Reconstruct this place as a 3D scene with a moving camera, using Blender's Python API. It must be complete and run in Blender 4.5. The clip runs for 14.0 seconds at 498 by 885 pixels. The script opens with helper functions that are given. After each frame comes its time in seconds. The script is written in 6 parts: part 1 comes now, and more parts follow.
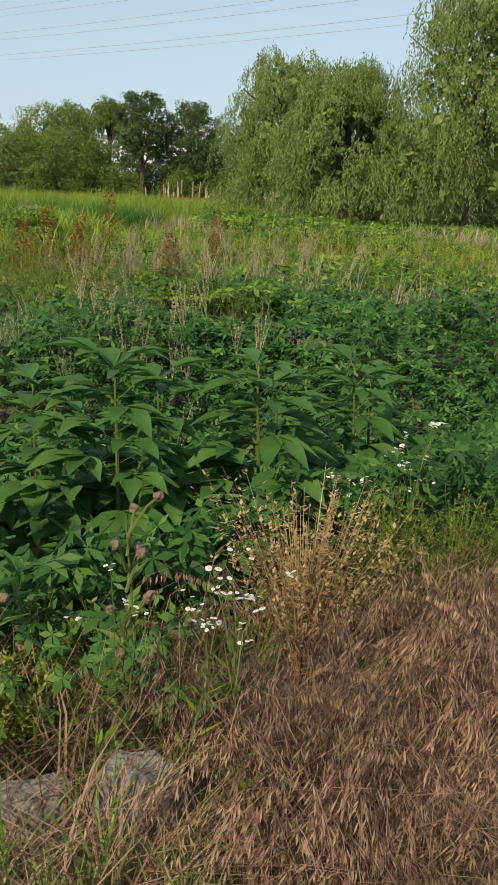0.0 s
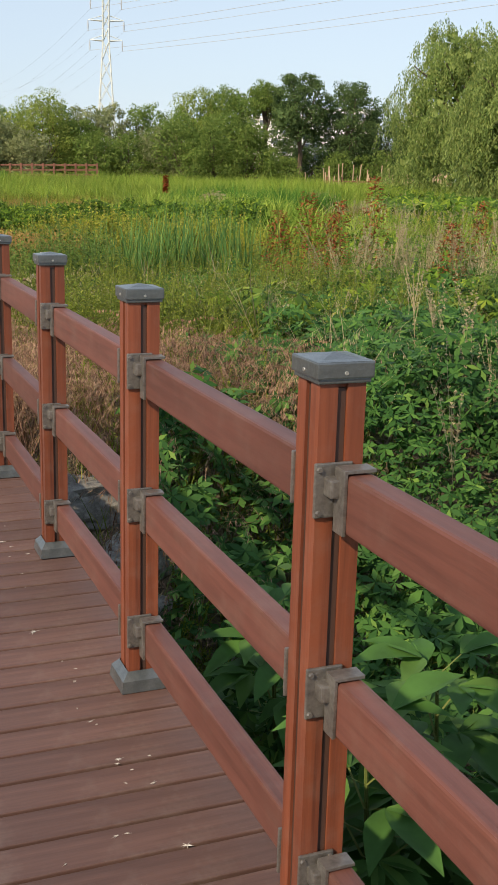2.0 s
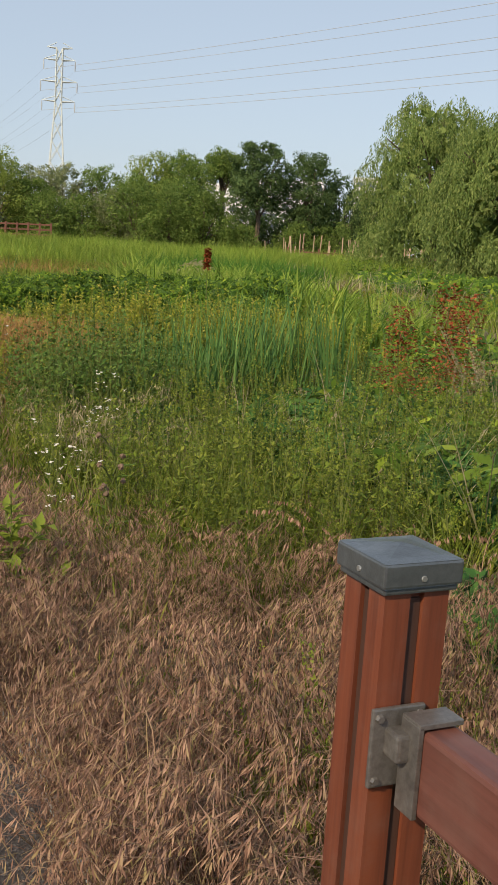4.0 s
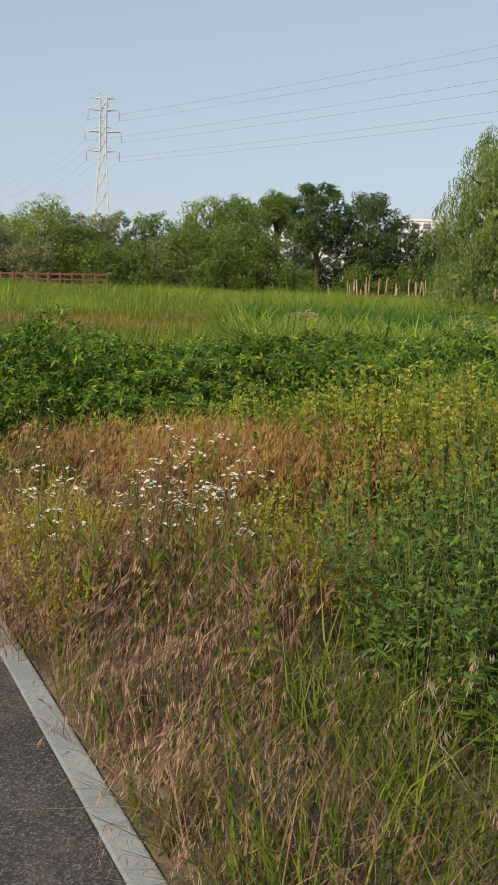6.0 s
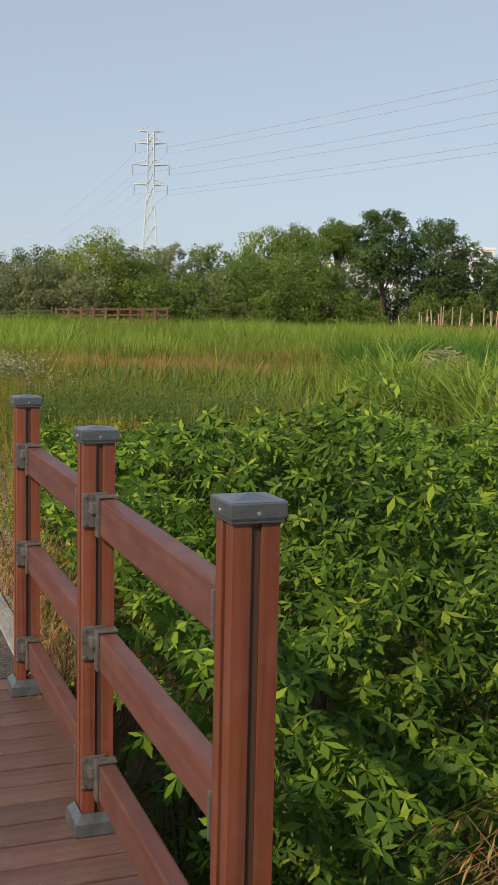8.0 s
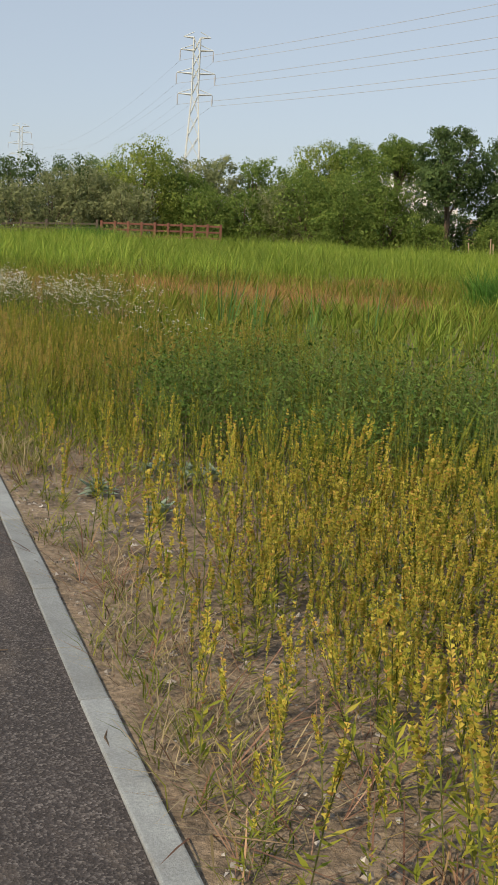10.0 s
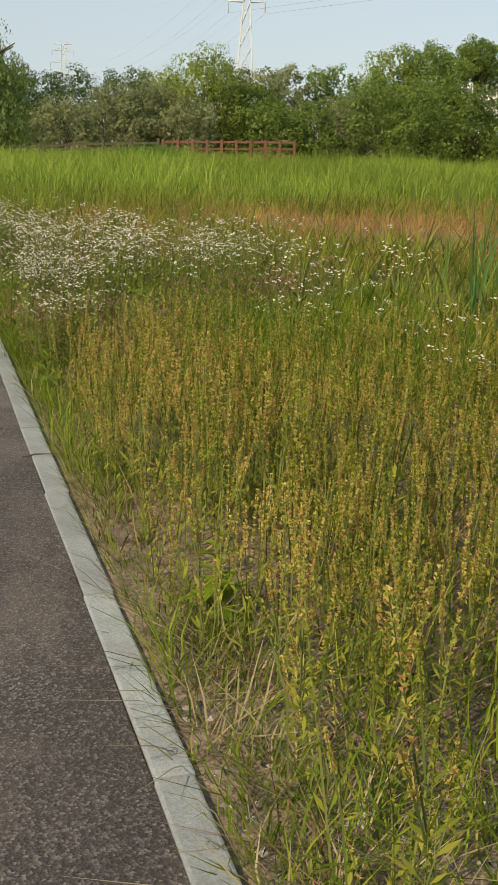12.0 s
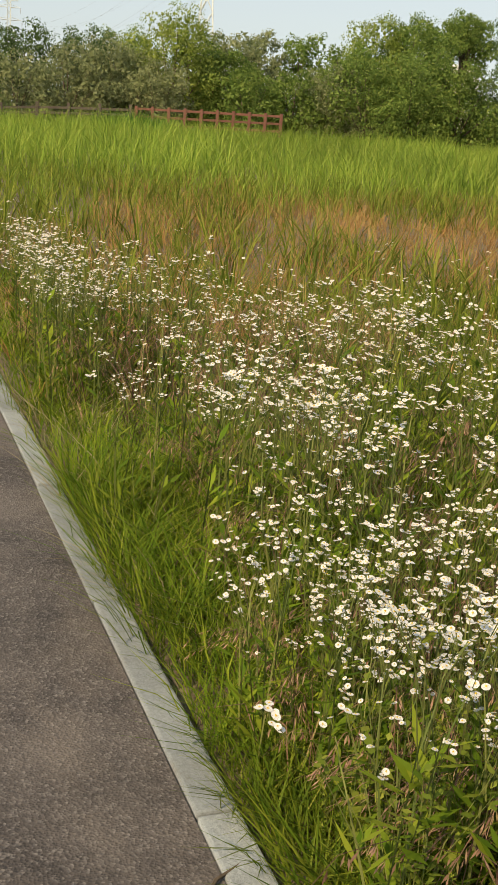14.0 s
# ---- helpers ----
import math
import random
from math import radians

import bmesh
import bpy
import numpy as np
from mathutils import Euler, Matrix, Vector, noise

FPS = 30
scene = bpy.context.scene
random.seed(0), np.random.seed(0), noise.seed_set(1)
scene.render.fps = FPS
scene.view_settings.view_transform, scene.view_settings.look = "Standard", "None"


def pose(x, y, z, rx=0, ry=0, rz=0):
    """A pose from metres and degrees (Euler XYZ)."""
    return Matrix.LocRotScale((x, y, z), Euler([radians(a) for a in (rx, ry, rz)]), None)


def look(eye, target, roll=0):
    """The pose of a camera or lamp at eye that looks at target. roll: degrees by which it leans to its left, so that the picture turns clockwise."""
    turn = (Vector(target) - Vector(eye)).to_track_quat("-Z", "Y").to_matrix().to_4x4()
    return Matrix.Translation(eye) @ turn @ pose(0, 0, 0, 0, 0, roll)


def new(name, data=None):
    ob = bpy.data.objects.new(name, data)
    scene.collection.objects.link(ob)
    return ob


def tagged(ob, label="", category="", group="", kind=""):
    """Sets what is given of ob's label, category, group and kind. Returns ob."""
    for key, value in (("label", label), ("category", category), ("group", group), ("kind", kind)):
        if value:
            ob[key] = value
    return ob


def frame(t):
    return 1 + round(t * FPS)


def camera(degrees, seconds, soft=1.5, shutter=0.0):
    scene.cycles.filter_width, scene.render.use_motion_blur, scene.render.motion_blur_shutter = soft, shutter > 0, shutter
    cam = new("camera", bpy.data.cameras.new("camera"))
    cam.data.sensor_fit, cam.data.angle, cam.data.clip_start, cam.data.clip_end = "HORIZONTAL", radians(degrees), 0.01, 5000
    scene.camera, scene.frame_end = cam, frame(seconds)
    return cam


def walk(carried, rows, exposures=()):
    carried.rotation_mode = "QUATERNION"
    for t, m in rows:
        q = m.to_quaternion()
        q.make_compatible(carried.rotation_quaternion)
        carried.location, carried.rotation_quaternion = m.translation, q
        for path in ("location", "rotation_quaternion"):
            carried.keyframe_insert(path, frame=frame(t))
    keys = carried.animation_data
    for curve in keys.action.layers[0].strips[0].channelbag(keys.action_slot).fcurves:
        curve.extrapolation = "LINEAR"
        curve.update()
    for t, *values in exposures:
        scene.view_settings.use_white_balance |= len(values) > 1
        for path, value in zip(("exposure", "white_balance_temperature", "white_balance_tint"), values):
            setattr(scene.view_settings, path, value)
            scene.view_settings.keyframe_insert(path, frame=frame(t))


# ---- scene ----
cam = camera(26.0, 14.0, soft=1.4)

PATH = [
    (0, (0.541, -0.771, 1.316), (1.508, 0.924, 0.875), 2.8),
    (0.3, (0.502, -0.492, 1.316), (1.258, 1.301, 0.853), 0.9),
    (0.5, (0.476, -0.306, 1.316), (1.125, 1.525, 0.839), 2.4),
    (0.6, (0.460, -0.210, 1.316), (1.083, 1.629, 0.838), 3.1),
    (0.7, (0.453, -0.107, 1.307), (1.065, 1.737, 0.838), 4.3),
    (0.8, (0.430, 0.007, 1.300), (1.041, 1.850, 0.826), 3.7),
    (1, (0.362, 0.240, 1.289), (0.988, 2.082, 0.826), 4.7),
    (1.5, (0.221, 0.809, 1.238), (0.830, 2.654, 0.763), 4.7),
    (1.8, (0.136, 1.222, 1.254), (0.750, 3.063, 0.773), 2.3),
    (2, (0.085, 1.544, 1.270), (0.816, 3.344, 0.792), 1.5),
    (2.2, (0.075, 1.875, 1.289), (0.956, 3.602, 0.805), 0.8),
    (4.3, (0.199, 5.819, 1.308), (1.040, 7.599, 0.955), 3.9),
    (4.5, (0.186, 6.256, 1.306), (1.023, 8.036, 0.943), 2.8),
    (5, (0.153, 7.350, 1.300), (1.024, 9.123, 0.986), 1.0),
    (5.5, (0.119, 8.478, 1.273), (0.893, 10.303, 1.009), 2.2),
    (6, (0.176, 9.558, 1.269), (0.954, 11.378, 0.987), 2.2),
    (6.5, (0.249, 10.632, 1.269), (1.030, 12.449, 0.974), 1.7),
    (7, (0.228, 11.744, 1.264), (0.983, 13.570, 0.955), 2.4),
    (7.5, (0.186, 12.933, 1.276), (0.910, 14.787, 1.081), 3.6),
    (7.7, (0.197, 13.453, 1.286), (0.925, 15.304, 1.077), 1.8),
    (9.8, (0.281, 18.495, 1.224), (0.935, 20.347, 0.847), 1.3),
    (10, (0.297, 18.990, 1.222), (0.957, 20.841, 0.852), 3.3),
    (10.2, (0.317, 19.501, 1.220), (0.970, 21.355, 0.849), 3.4),
    (10.5, (0.330, 20.296, 1.212), (0.956, 22.153, 0.814), 2.9),
    (11, (0.359, 21.657, 1.191), (0.945, 23.522, 0.769), 2.0),
    (11.4, (0.412, 22.761, 1.169), (0.990, 24.626, 0.738), 1.6),
    (11.5, (0.420, 23.038, 1.167), (1.005, 24.901, 0.736), 2.4),
    (12, (0.433, 24.429, 1.155), (1.002, 26.276, 0.639), 1.8),
    (12.5, (0.416, 25.849, 1.166), (0.960, 27.704, 0.653), 3.5),
    (13, (0.380, 27.283, 1.173), (0.930, 29.130, 0.636), 2.9),
    (13.5, (0.313, 28.702, 1.179), (0.968, 30.512, 0.637), 4.1),
    (14, (0.263, 30.117, 1.186), (0.943, 31.913, 0.628), 4.5),
]
walk(cam, [(t, look(e, g, r)) for t, e, g, r in PATH], exposures=[(0.0, 0.28, 6400, 4), (0.6, 0.56, 6600, 8), (2.2, 0.54, 6600, 9), (5.0, 0.12, 6550, 10), (7.5, 0.16, 6500, 10), (10.5, 0.18, 6800, 10), (12.0, 0.32, 7100, 7), (14.0, 0.44, 7500, 8)])

# ---- sky and sun ----
SUN_EL, SUN_AZ = radians(36), radians(238)      # compass bearing from +y, clockwise
world = bpy.data.worlds.new("hazy_sky")
scene.world = world
world.use_nodes = True
wn = world.node_tree.nodes
sky = wn.new("ShaderNodeTexSky")
sky.sky_type = "NISHITA"
sky.sun_disc = False
sky.sun_elevation, sky.sun_rotation = SUN_EL, SUN_AZ
sky.air_density, sky.dust_density, sky.ozone_density = 1.15, 0.45, 3.5
wn["Background"].inputs[1].default_value = 0.12
haze = wn.new("ShaderNodeHueSaturation")
haze.inputs["Saturation"].default_value, haze.inputs["Value"].default_value = 0.60, 0.90
world.node_tree.links.new(sky.outputs[0], haze.inputs["Color"])
veil = wn.new("ShaderNodeMix")
veil.data_type = "RGBA"
veil.inputs[0].default_value, veil.inputs[7].default_value = 0.6, (3.35, 4.08, 5.12, 1)
world.node_tree.links.new(haze.outputs[0], veil.inputs[6])
world.node_tree.links.new(veil.outputs[2], wn["Background"].inputs[0])
sun_data = bpy.data.lights.new("sun", "SUN")
sun_data.energy, sun_data.angle, sun_data.color = 4.0, radians(1.5), (1.0, 0.82, 0.58)
sun = new("sun", sun_data)
to_sun = Vector((math.sin(SUN_AZ) * math.cos(SUN_EL), math.cos(SUN_AZ) * math.cos(SUN_EL), math.sin(SUN_EL)))
sun.matrix_basis = look(to_sun * 60, (0, 0, 0))


# ---- materials ----
def nodes_of(name):
    m = bpy.data.materials.new(name)
    m.use_nodes = True
    nt = m.node_tree
    return m, nt, nt.nodes, nt.links, nt.nodes["Principled BSDF"]


def ramp(nt, source, stops):
    r = nt.nodes.new("ShaderNodeValToRGB")
    while len(r.color_ramp.elements) < len(stops):
        r.color_ramp.elements.new(0.5)
    for e, (p, c) in zip(r.color_ramp.elements, stops):
        e.position, e.color = p, (*c, 1)
    nt.links.new(source, r.inputs[0])
    return r.outputs[0]


def noise_of(nt, scale, detail=4.0, rough=0.6, stretch=None, object_space=True):
    tc = nt.nodes.new("ShaderNodeTexCoord")
    n = nt.nodes.new("ShaderNodeTexNoise")
    n.inputs["Scale"].default_value, n.inputs["Detail"].default_value, n.inputs["Roughness"].default_value = scale, detail, rough
    out = tc.outputs["Object"]
    if stretch:
        mp = nt.nodes.new("ShaderNodeMapping")
        mp.inputs["Scale"].default_value = stretch
        nt.links.new(out, mp.inputs[0])
        out = mp.outputs[0]
    nt.links.new(out, n.inputs["Vector"])
    return n.outputs["Fac"]


def mix_of(nt, fac, a, b, mode="MIX"):
    m = nt.nodes.new("ShaderNodeMix")
    m.data_type, m.blend_type = "RGBA", mode
    for sock, v in ((m.inputs[0], fac), (m.inputs[6], a), (m.inputs[7], b)):
        if isinstance(v, (int, float)):
            sock.default_value = v
        elif isinstance(v, tuple):
            sock.default_value = (*v, 1)
        else:
            nt.links.new(v, sock)
    return m.outputs[2]


def bump_of(nt, height, strength, distance=0.01):
    b = nt.nodes.new("ShaderNodeBump")
    b.inputs["Strength"].default_value, b.inputs["Distance"].default_value = strength, distance
    nt.links.new(height, b.inputs["Height"])
    return b.outputs[0]


def plant_material(name, stops, patch=0.35, patch_scale=0.9, thin=0.3, rough=0.6):
    """Leaf or straw: each blade takes its own tint, patches of the field drift, some light passes through."""
    m, nt, n, l, p = nodes_of(name)
    geo = n.new("ShaderNodeNewGeometry")
    col = ramp(nt, geo.outputs["Random Per Island"], stops)
    big = noise_of(nt, patch_scale, 3.0)
    shade = ramp(nt, big, [(0.25, (1 - patch,) * 3), (0.75, (1 + patch,) * 3)])
    col = mix_of(nt, 1.0, col, shade, "MULTIPLY")
    l.new(col, p.inputs["Base Color"])
    p.inputs["Roughness"].default_value = rough
    p.inputs["Specular IOR Level"].default_value = 0.12
    if thin > 0:
        tr = n.new("ShaderNodeBsdfTranslucent")
        l.new(col, tr.inputs[0])
        mx = n.new("ShaderNodeMixShader")
        mx.inputs[0].default_value = thin
        l.new(p.outputs[0], mx.inputs[1])
        l.new(tr.outputs[0], mx.inputs[2])
        l.new(mx.outputs[0], n["Material Output"].inputs[0])
    return m


def surface(name, stops, scale=8.0, rough=0.7, bump=0.3, fine=60.0, stretch=None, metallic=0.0, per_piece=0.0, fine_amount=0.5):
    m, nt, n, l, p = nodes_of(name)
    a = noise_of(nt, scale, 5.0, 0.65, stretch)
    b = noise_of(nt, fine, 4.0, 0.7, stretch)
    col = ramp(nt, a, stops)
    col = mix_of(nt, fine_amount, col, ramp(nt, b, [(0.3, (0.45,) * 3), (0.7, (1.5,) * 3)]), "MULTIPLY")
    if per_piece:
        oi = n.new("ShaderNodeObjectInfo")
        col = mix_of(nt, 1.0, col, ramp(nt, oi.outputs["Random"], [(0, (1 - per_piece,) * 3), (1, (1 + per_piece,) * 3)]), "MULTIPLY")
    l.new(col, p.inputs["Base Color"])
    p.inputs["Roughness"].default_value, p.inputs["Metallic"].default_value = rough, metallic
    l.new(bump_of(nt, b, bump), p.inputs["Normal"])
    return m


M_SOIL = surface("field_soil", [(0.3, (0.080, 0.058, 0.036)), (0.52, (0.165, 0.130, 0.085)), (0.72, (0.105, 0.085, 0.050))], 8, 0.95, 1.0, 50, fine_amount=1.0)
M_GRAVEL = surface("gravelly_soil", [(0.3, (0.080, 0.064, 0.050)), (0.5, (0.230, 0.178, 0.126)), (0.58, (0.275, 0.218, 0.158)), (0.75, (0.12, 0.092, 0.066))], 7.0, 0.95, 1.0, 55, fine_amount=1.0)
M_STONE = surface("grey_stone", [(0.3, (0.15, 0.142, 0.13)), (0.7, (0.29, 0.277, 0.255))], 9, 0.9, 0.8, 45, per_piece=0.25, fine_amount=0.8)
M_KERB = surface("granite_kerb", [(0.30, (0.17, 0.15, 0.12)), (0.42, (0.232, 0.255, 0.268)), (0.7, (0.305, 0.338, 0.355))], 4, 0.8, 0.3, 170, per_piece=0.12, fine_amount=0.45)
M_METAL = surface("dull_bracket_steel", [(0.3, (0.13, 0.12, 0.115)), (0.7, (0.22, 0.21, 0.20))], 30, 0.45, 0.1, 120, metallic=0.6, fine_amount=0.25)
M_CAP = surface("cap_metal", [(0.3, (0.10, 0.115, 0.125)), (0.7, (0.18, 0.20, 0.215))], 14, 0.30, 0.1, 90, metallic=0.6, fine_amount=0.25)
M_BARK = surface("bark", [(0.3, (0.07, 0.05, 0.035)), (0.7, (0.16, 0.12, 0.085))], 3, 0.9, 0.6, 14)
M_PYLON = surface("pylon_steel", [(0.3, (0.52, 0.57, 0.56)), (0.7, (0.68, 0.73, 0.72))], 2, 0.5, 0.0, 20, fine_amount=0.1)
M_WIRE = surface("cable", [(0.3, (0.36, 0.39, 0.43)), (0.7, (0.44, 0.47, 0.51))], 2, 0.6, 0.0, 20, fine_amount=0.0)
M_WHITEWALL = surface("pale_wall", [(0.3, (0.66, 0.66, 0.66)), (0.7, (0.80, 0.79, 0.77))], 0.2, 0.8, 0.05, 2, fine_amount=0.1)
M_BRICKWALL = surface("tan_wall", [(0.3, (0.45, 0.30, 0.22)), (0.7, (0.56, 0.40, 0.31))], 0.4, 0.8, 0.05, 2, fine_amount=0.1)
M_GLASS = surface("dark_pane", [(0.3, (0.10, 0.12, 0.15)), (0.7, (0.17, 0.20, 0.24))], 1, 0.15, 0.0, 4, fine_amount=0.0)
M_FARWOOD = surface("weathered_red_wood", [(0.3, (0.13, 0.05, 0.035)), (0.7, (0.20, 0.085, 0.06))], 4, 0.8, 0.1, 20, per_piece=0.15, fine_amount=0.2)
M_DARKWOOD = surface("weathered_dark_wood", [(0.3, (0.06, 0.045, 0.035)), (0.7, (0.11, 0.085, 0.07))], 4, 0.8, 0.1, 20, per_piece=0.15, fine_amount=0.2)
M_PALEWOOD = surface("pale_stakes", [(0.3, (0.36, 0.25, 0.17)), (0.7, (0.55, 0.40, 0.28))], 4, 0.8, 0.1, 20, per_piece=0.2, fine_amount=0.2)


def timber(name, dark, light, streaks=True, along=(3.0, 3.0, 0.16), dust=0.0):
    m, nt, n, l, p = nodes_of(name)
    grain = noise_of(nt, 14, 6.0, 0.7, along)
    col = ramp(nt, grain, [(0.3, dark), (0.62, light)])
    if streaks:
        drip = noise_of(nt, 26, 3.0, 0.5, (1.6, 1.6, 0.06))
        col = mix_of(nt, ramp(nt, drip, [(0.745, (0, 0, 0)), (0.80, (0.45, 0.45, 0.45))]), col, (0.48, 0.40, 0.33))
    if dust:
        col = mix_of(nt, ramp(nt, noise_of(nt, 11, 5.0, 0.7), [(0.48, (0, 0, 0)), (0.75, (dust,) * 3)]), col, (0.25, 0.20, 0.17))
    oi = n.new("ShaderNodeObjectInfo")
    col = mix_of(nt, 1.0, col, ramp(nt, oi.outputs["Random"], [(0, (0.86,) * 3), (1, (1.12,) * 3)]), "MULTIPLY")
    l.new(col, p.inputs["Base Color"])
    p.inputs["Roughness"].default_value = 0.5
    l.new(bump_of(nt, grain, 0.15, 0.004), p.inputs["Normal"])
    return m


M_POST = timber("red_stained_post", (0.082, 0.022, 0.012), (0.20, 0.056, 0.026), True, (3.0, 3.0, 0.10), 0.18)
M_RAIL = timber("brown_rail", (0.080, 0.030, 0.023), (0.138, 0.052, 0.040), True, (3.0, 0.16, 3.0), 0.14)
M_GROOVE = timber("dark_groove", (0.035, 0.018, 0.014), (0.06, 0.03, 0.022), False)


def deck_material():
    m, nt, n, l, p = nodes_of("worn_deck_board")
    grain = noise_of(nt, 9, 6.0, 0.7, (0.25, 4.0, 1.0))
    col = ramp(nt, grain, [(0.3, (0.070, 0.036, 0.030)), (0.65, (0.128, 0.068, 0.056))])
    dust = noise_of(nt, 5, 5.0, 0.7)
    col = mix_of(nt, ramp(nt, dust, [(0.52, (0, 0, 0)), (0.80, (0.38, 0.38, 0.38))]), col, (0.25, 0.21, 0.185))
    spot = noise_of(nt, 13, 2.0, 0.5)
    col = mix_of(nt, ramp(nt, spot, [(0.755, (0, 0, 0)), (0.80, (0.5, 0.5, 0.5))]), col, (0.48, 0.45, 0.42))
    oi = n.new("ShaderNodeObjectInfo")
    col = mix_of(nt, 1.0, col, ramp(nt, oi.outputs["Random"], [(0, (0.82,) * 3), (1, (1.15,) * 3)]), "MULTIPLY")
    l.new(col, p.inputs["Base Color"])
    p.inputs["Roughness"].default_value = 0.6
    l.new(bump_of(nt, grain, 0.25, 0.003), p.inputs["Normal"])
    return m


M_DECK = deck_material()


def asphalt_material():
    m, nt, n, l, p = nodes_of("reddish_asphalt")
    tc = n.new("ShaderNodeTexCoord")
    v = n.new("ShaderNodeTexVoronoi")
    v.inputs["Scale"].default_value = 165
    l.new(tc.outputs["Object"], v.inputs["Vector"])
    chips = ramp(nt, v.outputs["Color"], [(0.2, (0.026, 0.022, 0.022)), (0.6, (0.050, 0.043, 0.042)), (0.94, (0.145, 0.133, 0.128))])
    wide = noise_of(nt, 1.3, 5.0, 0.65)
    col = mix_of(nt, 1.0, chips, ramp(nt, wide, [(0.3, (0.75,) * 3), (0.7, (1.35,) * 3)]), "MULTIPLY")
    dust = noise_of(nt, 2.6, 6.0, 0.7, (1.0, 0.4, 1.0))
    col = mix_of(nt, ramp(nt, dust, [(0.52, (0, 0, 0)), (0.80, (0.5, 0.5, 0.5))]), col, (0.24, 0.20, 0.165))
    # paler brown patches over the path, coming in where the daisies begin
    xyz = n.new("ShaderNodeSeparateXYZ")
    l.new(tc.outputs["Object"], xyz.inputs[0])
    far = n.new("ShaderNodeMapRange")
    far.inputs["From Min"].default_value, far.inputs["From Max"].default_value = 26.0, 29.5
    l.new(xyz.outputs["Y"], far.inputs["Value"])
    pale_patch = mix_of(nt, 1.0, ramp(nt, noise_of(nt, 1.7, 6.0, 0.7), [(0.42, (0.04,) * 3), (0.68, (0.62,) * 3)]), far.outputs[0], "MULTIPLY")
    col = mix_of(nt, pale_patch, col, (0.170, 0.147, 0.134))
    l.new(col, p.inputs["Base Color"])
    p.inputs["Roughness"].default_value = 0.85
    l.new(bump_of(nt, v.outputs["Distance"], 0.6, 0.0035), p.inputs["Normal"])
    return m


M_ASPHALT = asphalt_material()

# plants
G_BROME = plant_material("dry_brome", [(0.0, (0.10, 0.056, 0.038)), (0.35, (0.225, 0.128, 0.090)), (0.75, (0.40, 0.255, 0.178)), (1.0, (0.26, 0.21, 0.085))], 0.45, 1.6, 0.25)
G_ORANGE = plant_material("russet_grass", [(0.0, (0.27, 0.14, 0.055)), (0.5, (0.42, 0.245, 0.095)), (1.0, (0.40, 0.31, 0.11))], 0.3, 0.6, 0.3)
G_STRAW = plant_material("pale_dead_grass", [(0.0, (0.260, 0.210, 0.120)), (0.5, (0.440, 0.370, 0.240)), (1.0, (0.360, 0.320, 0.180))], 0.25, 0.8, 0.3)
G_GREEN = plant_material("green_blades", [(0.0, (0.085, 0.130, 0.016)), (0.5, (0.165, 0.215, 0.028)), (1.0, (0.28, 0.285, 0.055))], 0.3, 0.9, 0.35)
G_LIME = plant_material("bright_green_blades", [(0.0, (0.078, 0.150, 0.013)), (0.5, (0.160, 0.245, 0.022)), (1.0, (0.29, 0.335, 0.040))], 0.35, 1.4, 0.4)
G_REED = plant_material("reed_leaf", [(0.0, (0.13, 0.225, 0.030)), (0.45, (0.235, 0.345, 0.050)), (1.0, (0.38, 0.45, 0.09))], 0.35, 0.11, 0.42)
G_DARKREED = plant_material("dark_reed_leaf", [(0.0, (0.050, 0.130, 0.020)), (0.5, (0.080, 0.200, 0.030)), (1.0, (0.120, 0.250, 0.040))], 0.2, 0.2, 0.4)
G_CATTAIL = plant_material("cattail_leaf", [(0.0, (0.062, 0.145, 0.042)), (0.5, (0.105, 0.215, 0.058)), (1.0, (0.170, 0.285, 0.075))], 0.2, 1.0, 0.3)
G_SILVER = plant_material("silvery_leaf", [(0.0, (0.18, 0.25, 0.19)), (1.0, (0.30, 0.38, 0.30))], 0.2, 2.0, 0.2)
G_VINE = plant_material("vine_leaf", [(0.0, (0.026, 0.078, 0.020)), (0.5, (0.050, 0.128, 0.030)), (0.9, (0.088, 0.190, 0.040)), (1.0, (0.165, 0.275, 0.055))], 0.3, 0.8, 0.3, 0.5)
G_BUSH = plant_material("bush_leaf", [(0.0, (0.036, 0.082, 0.012)), (0.5, (0.078, 0.148, 0.018)), (0.85, (0.150, 0.240, 0.024)), (1.0, (0.290, 0.365, 0.040))], 0.4, 1.0, 0.3, 0.5)
G_RAGWEED = plant_material("ragweed_leaf", [(0.0, (0.046, 0.122, 0.030)), (0.6, (0.085, 0.188, 0.046)), (1.0, (0.15, 0.26, 0.062))], 0.3, 9.0, 0.35, 0.5)
G_PEPPER = plant_material("pepperweed", [(0.0, (0.28, 0.30, 0.045)), (0.5, (0.46, 0.42, 0.070)), (0.85, (0.56, 0.43, 0.095)), (1.0, (0.48, 0.25, 0.080))], 0.25, 0.8, 0.3)
G_YELLOWGREEN = plant_material("yellow_green_weed", [(0.0, (0.19, 0.25, 0.032)), (0.5, (0.32, 0.35, 0.050)), (1.0, (0.47, 0.41, 0.080))], 0.35, 0.7, 0.3)
G_PEPTAN = plant_material("tan_pepperweed", [(0.0, (0.30, 0.31, 0.060)), (0.45, (0.47, 0.40, 0.095)), (0.8, (0.54, 0.38, 0.130)), (1.0, (0.46, 0.22, 0.100))], 0.25, 0.8, 0.3)
M_PEBBLE = plant_material("loose_stones", [(0.0, (0.13, 0.11, 0.095)), (0.6, (0.24, 0.215, 0.19)), (0.9, (0.34, 0.32, 0.30)), (1.0, (0.48, 0.46, 0.43))], 0.15, 3.0, 0.0, 0.9)
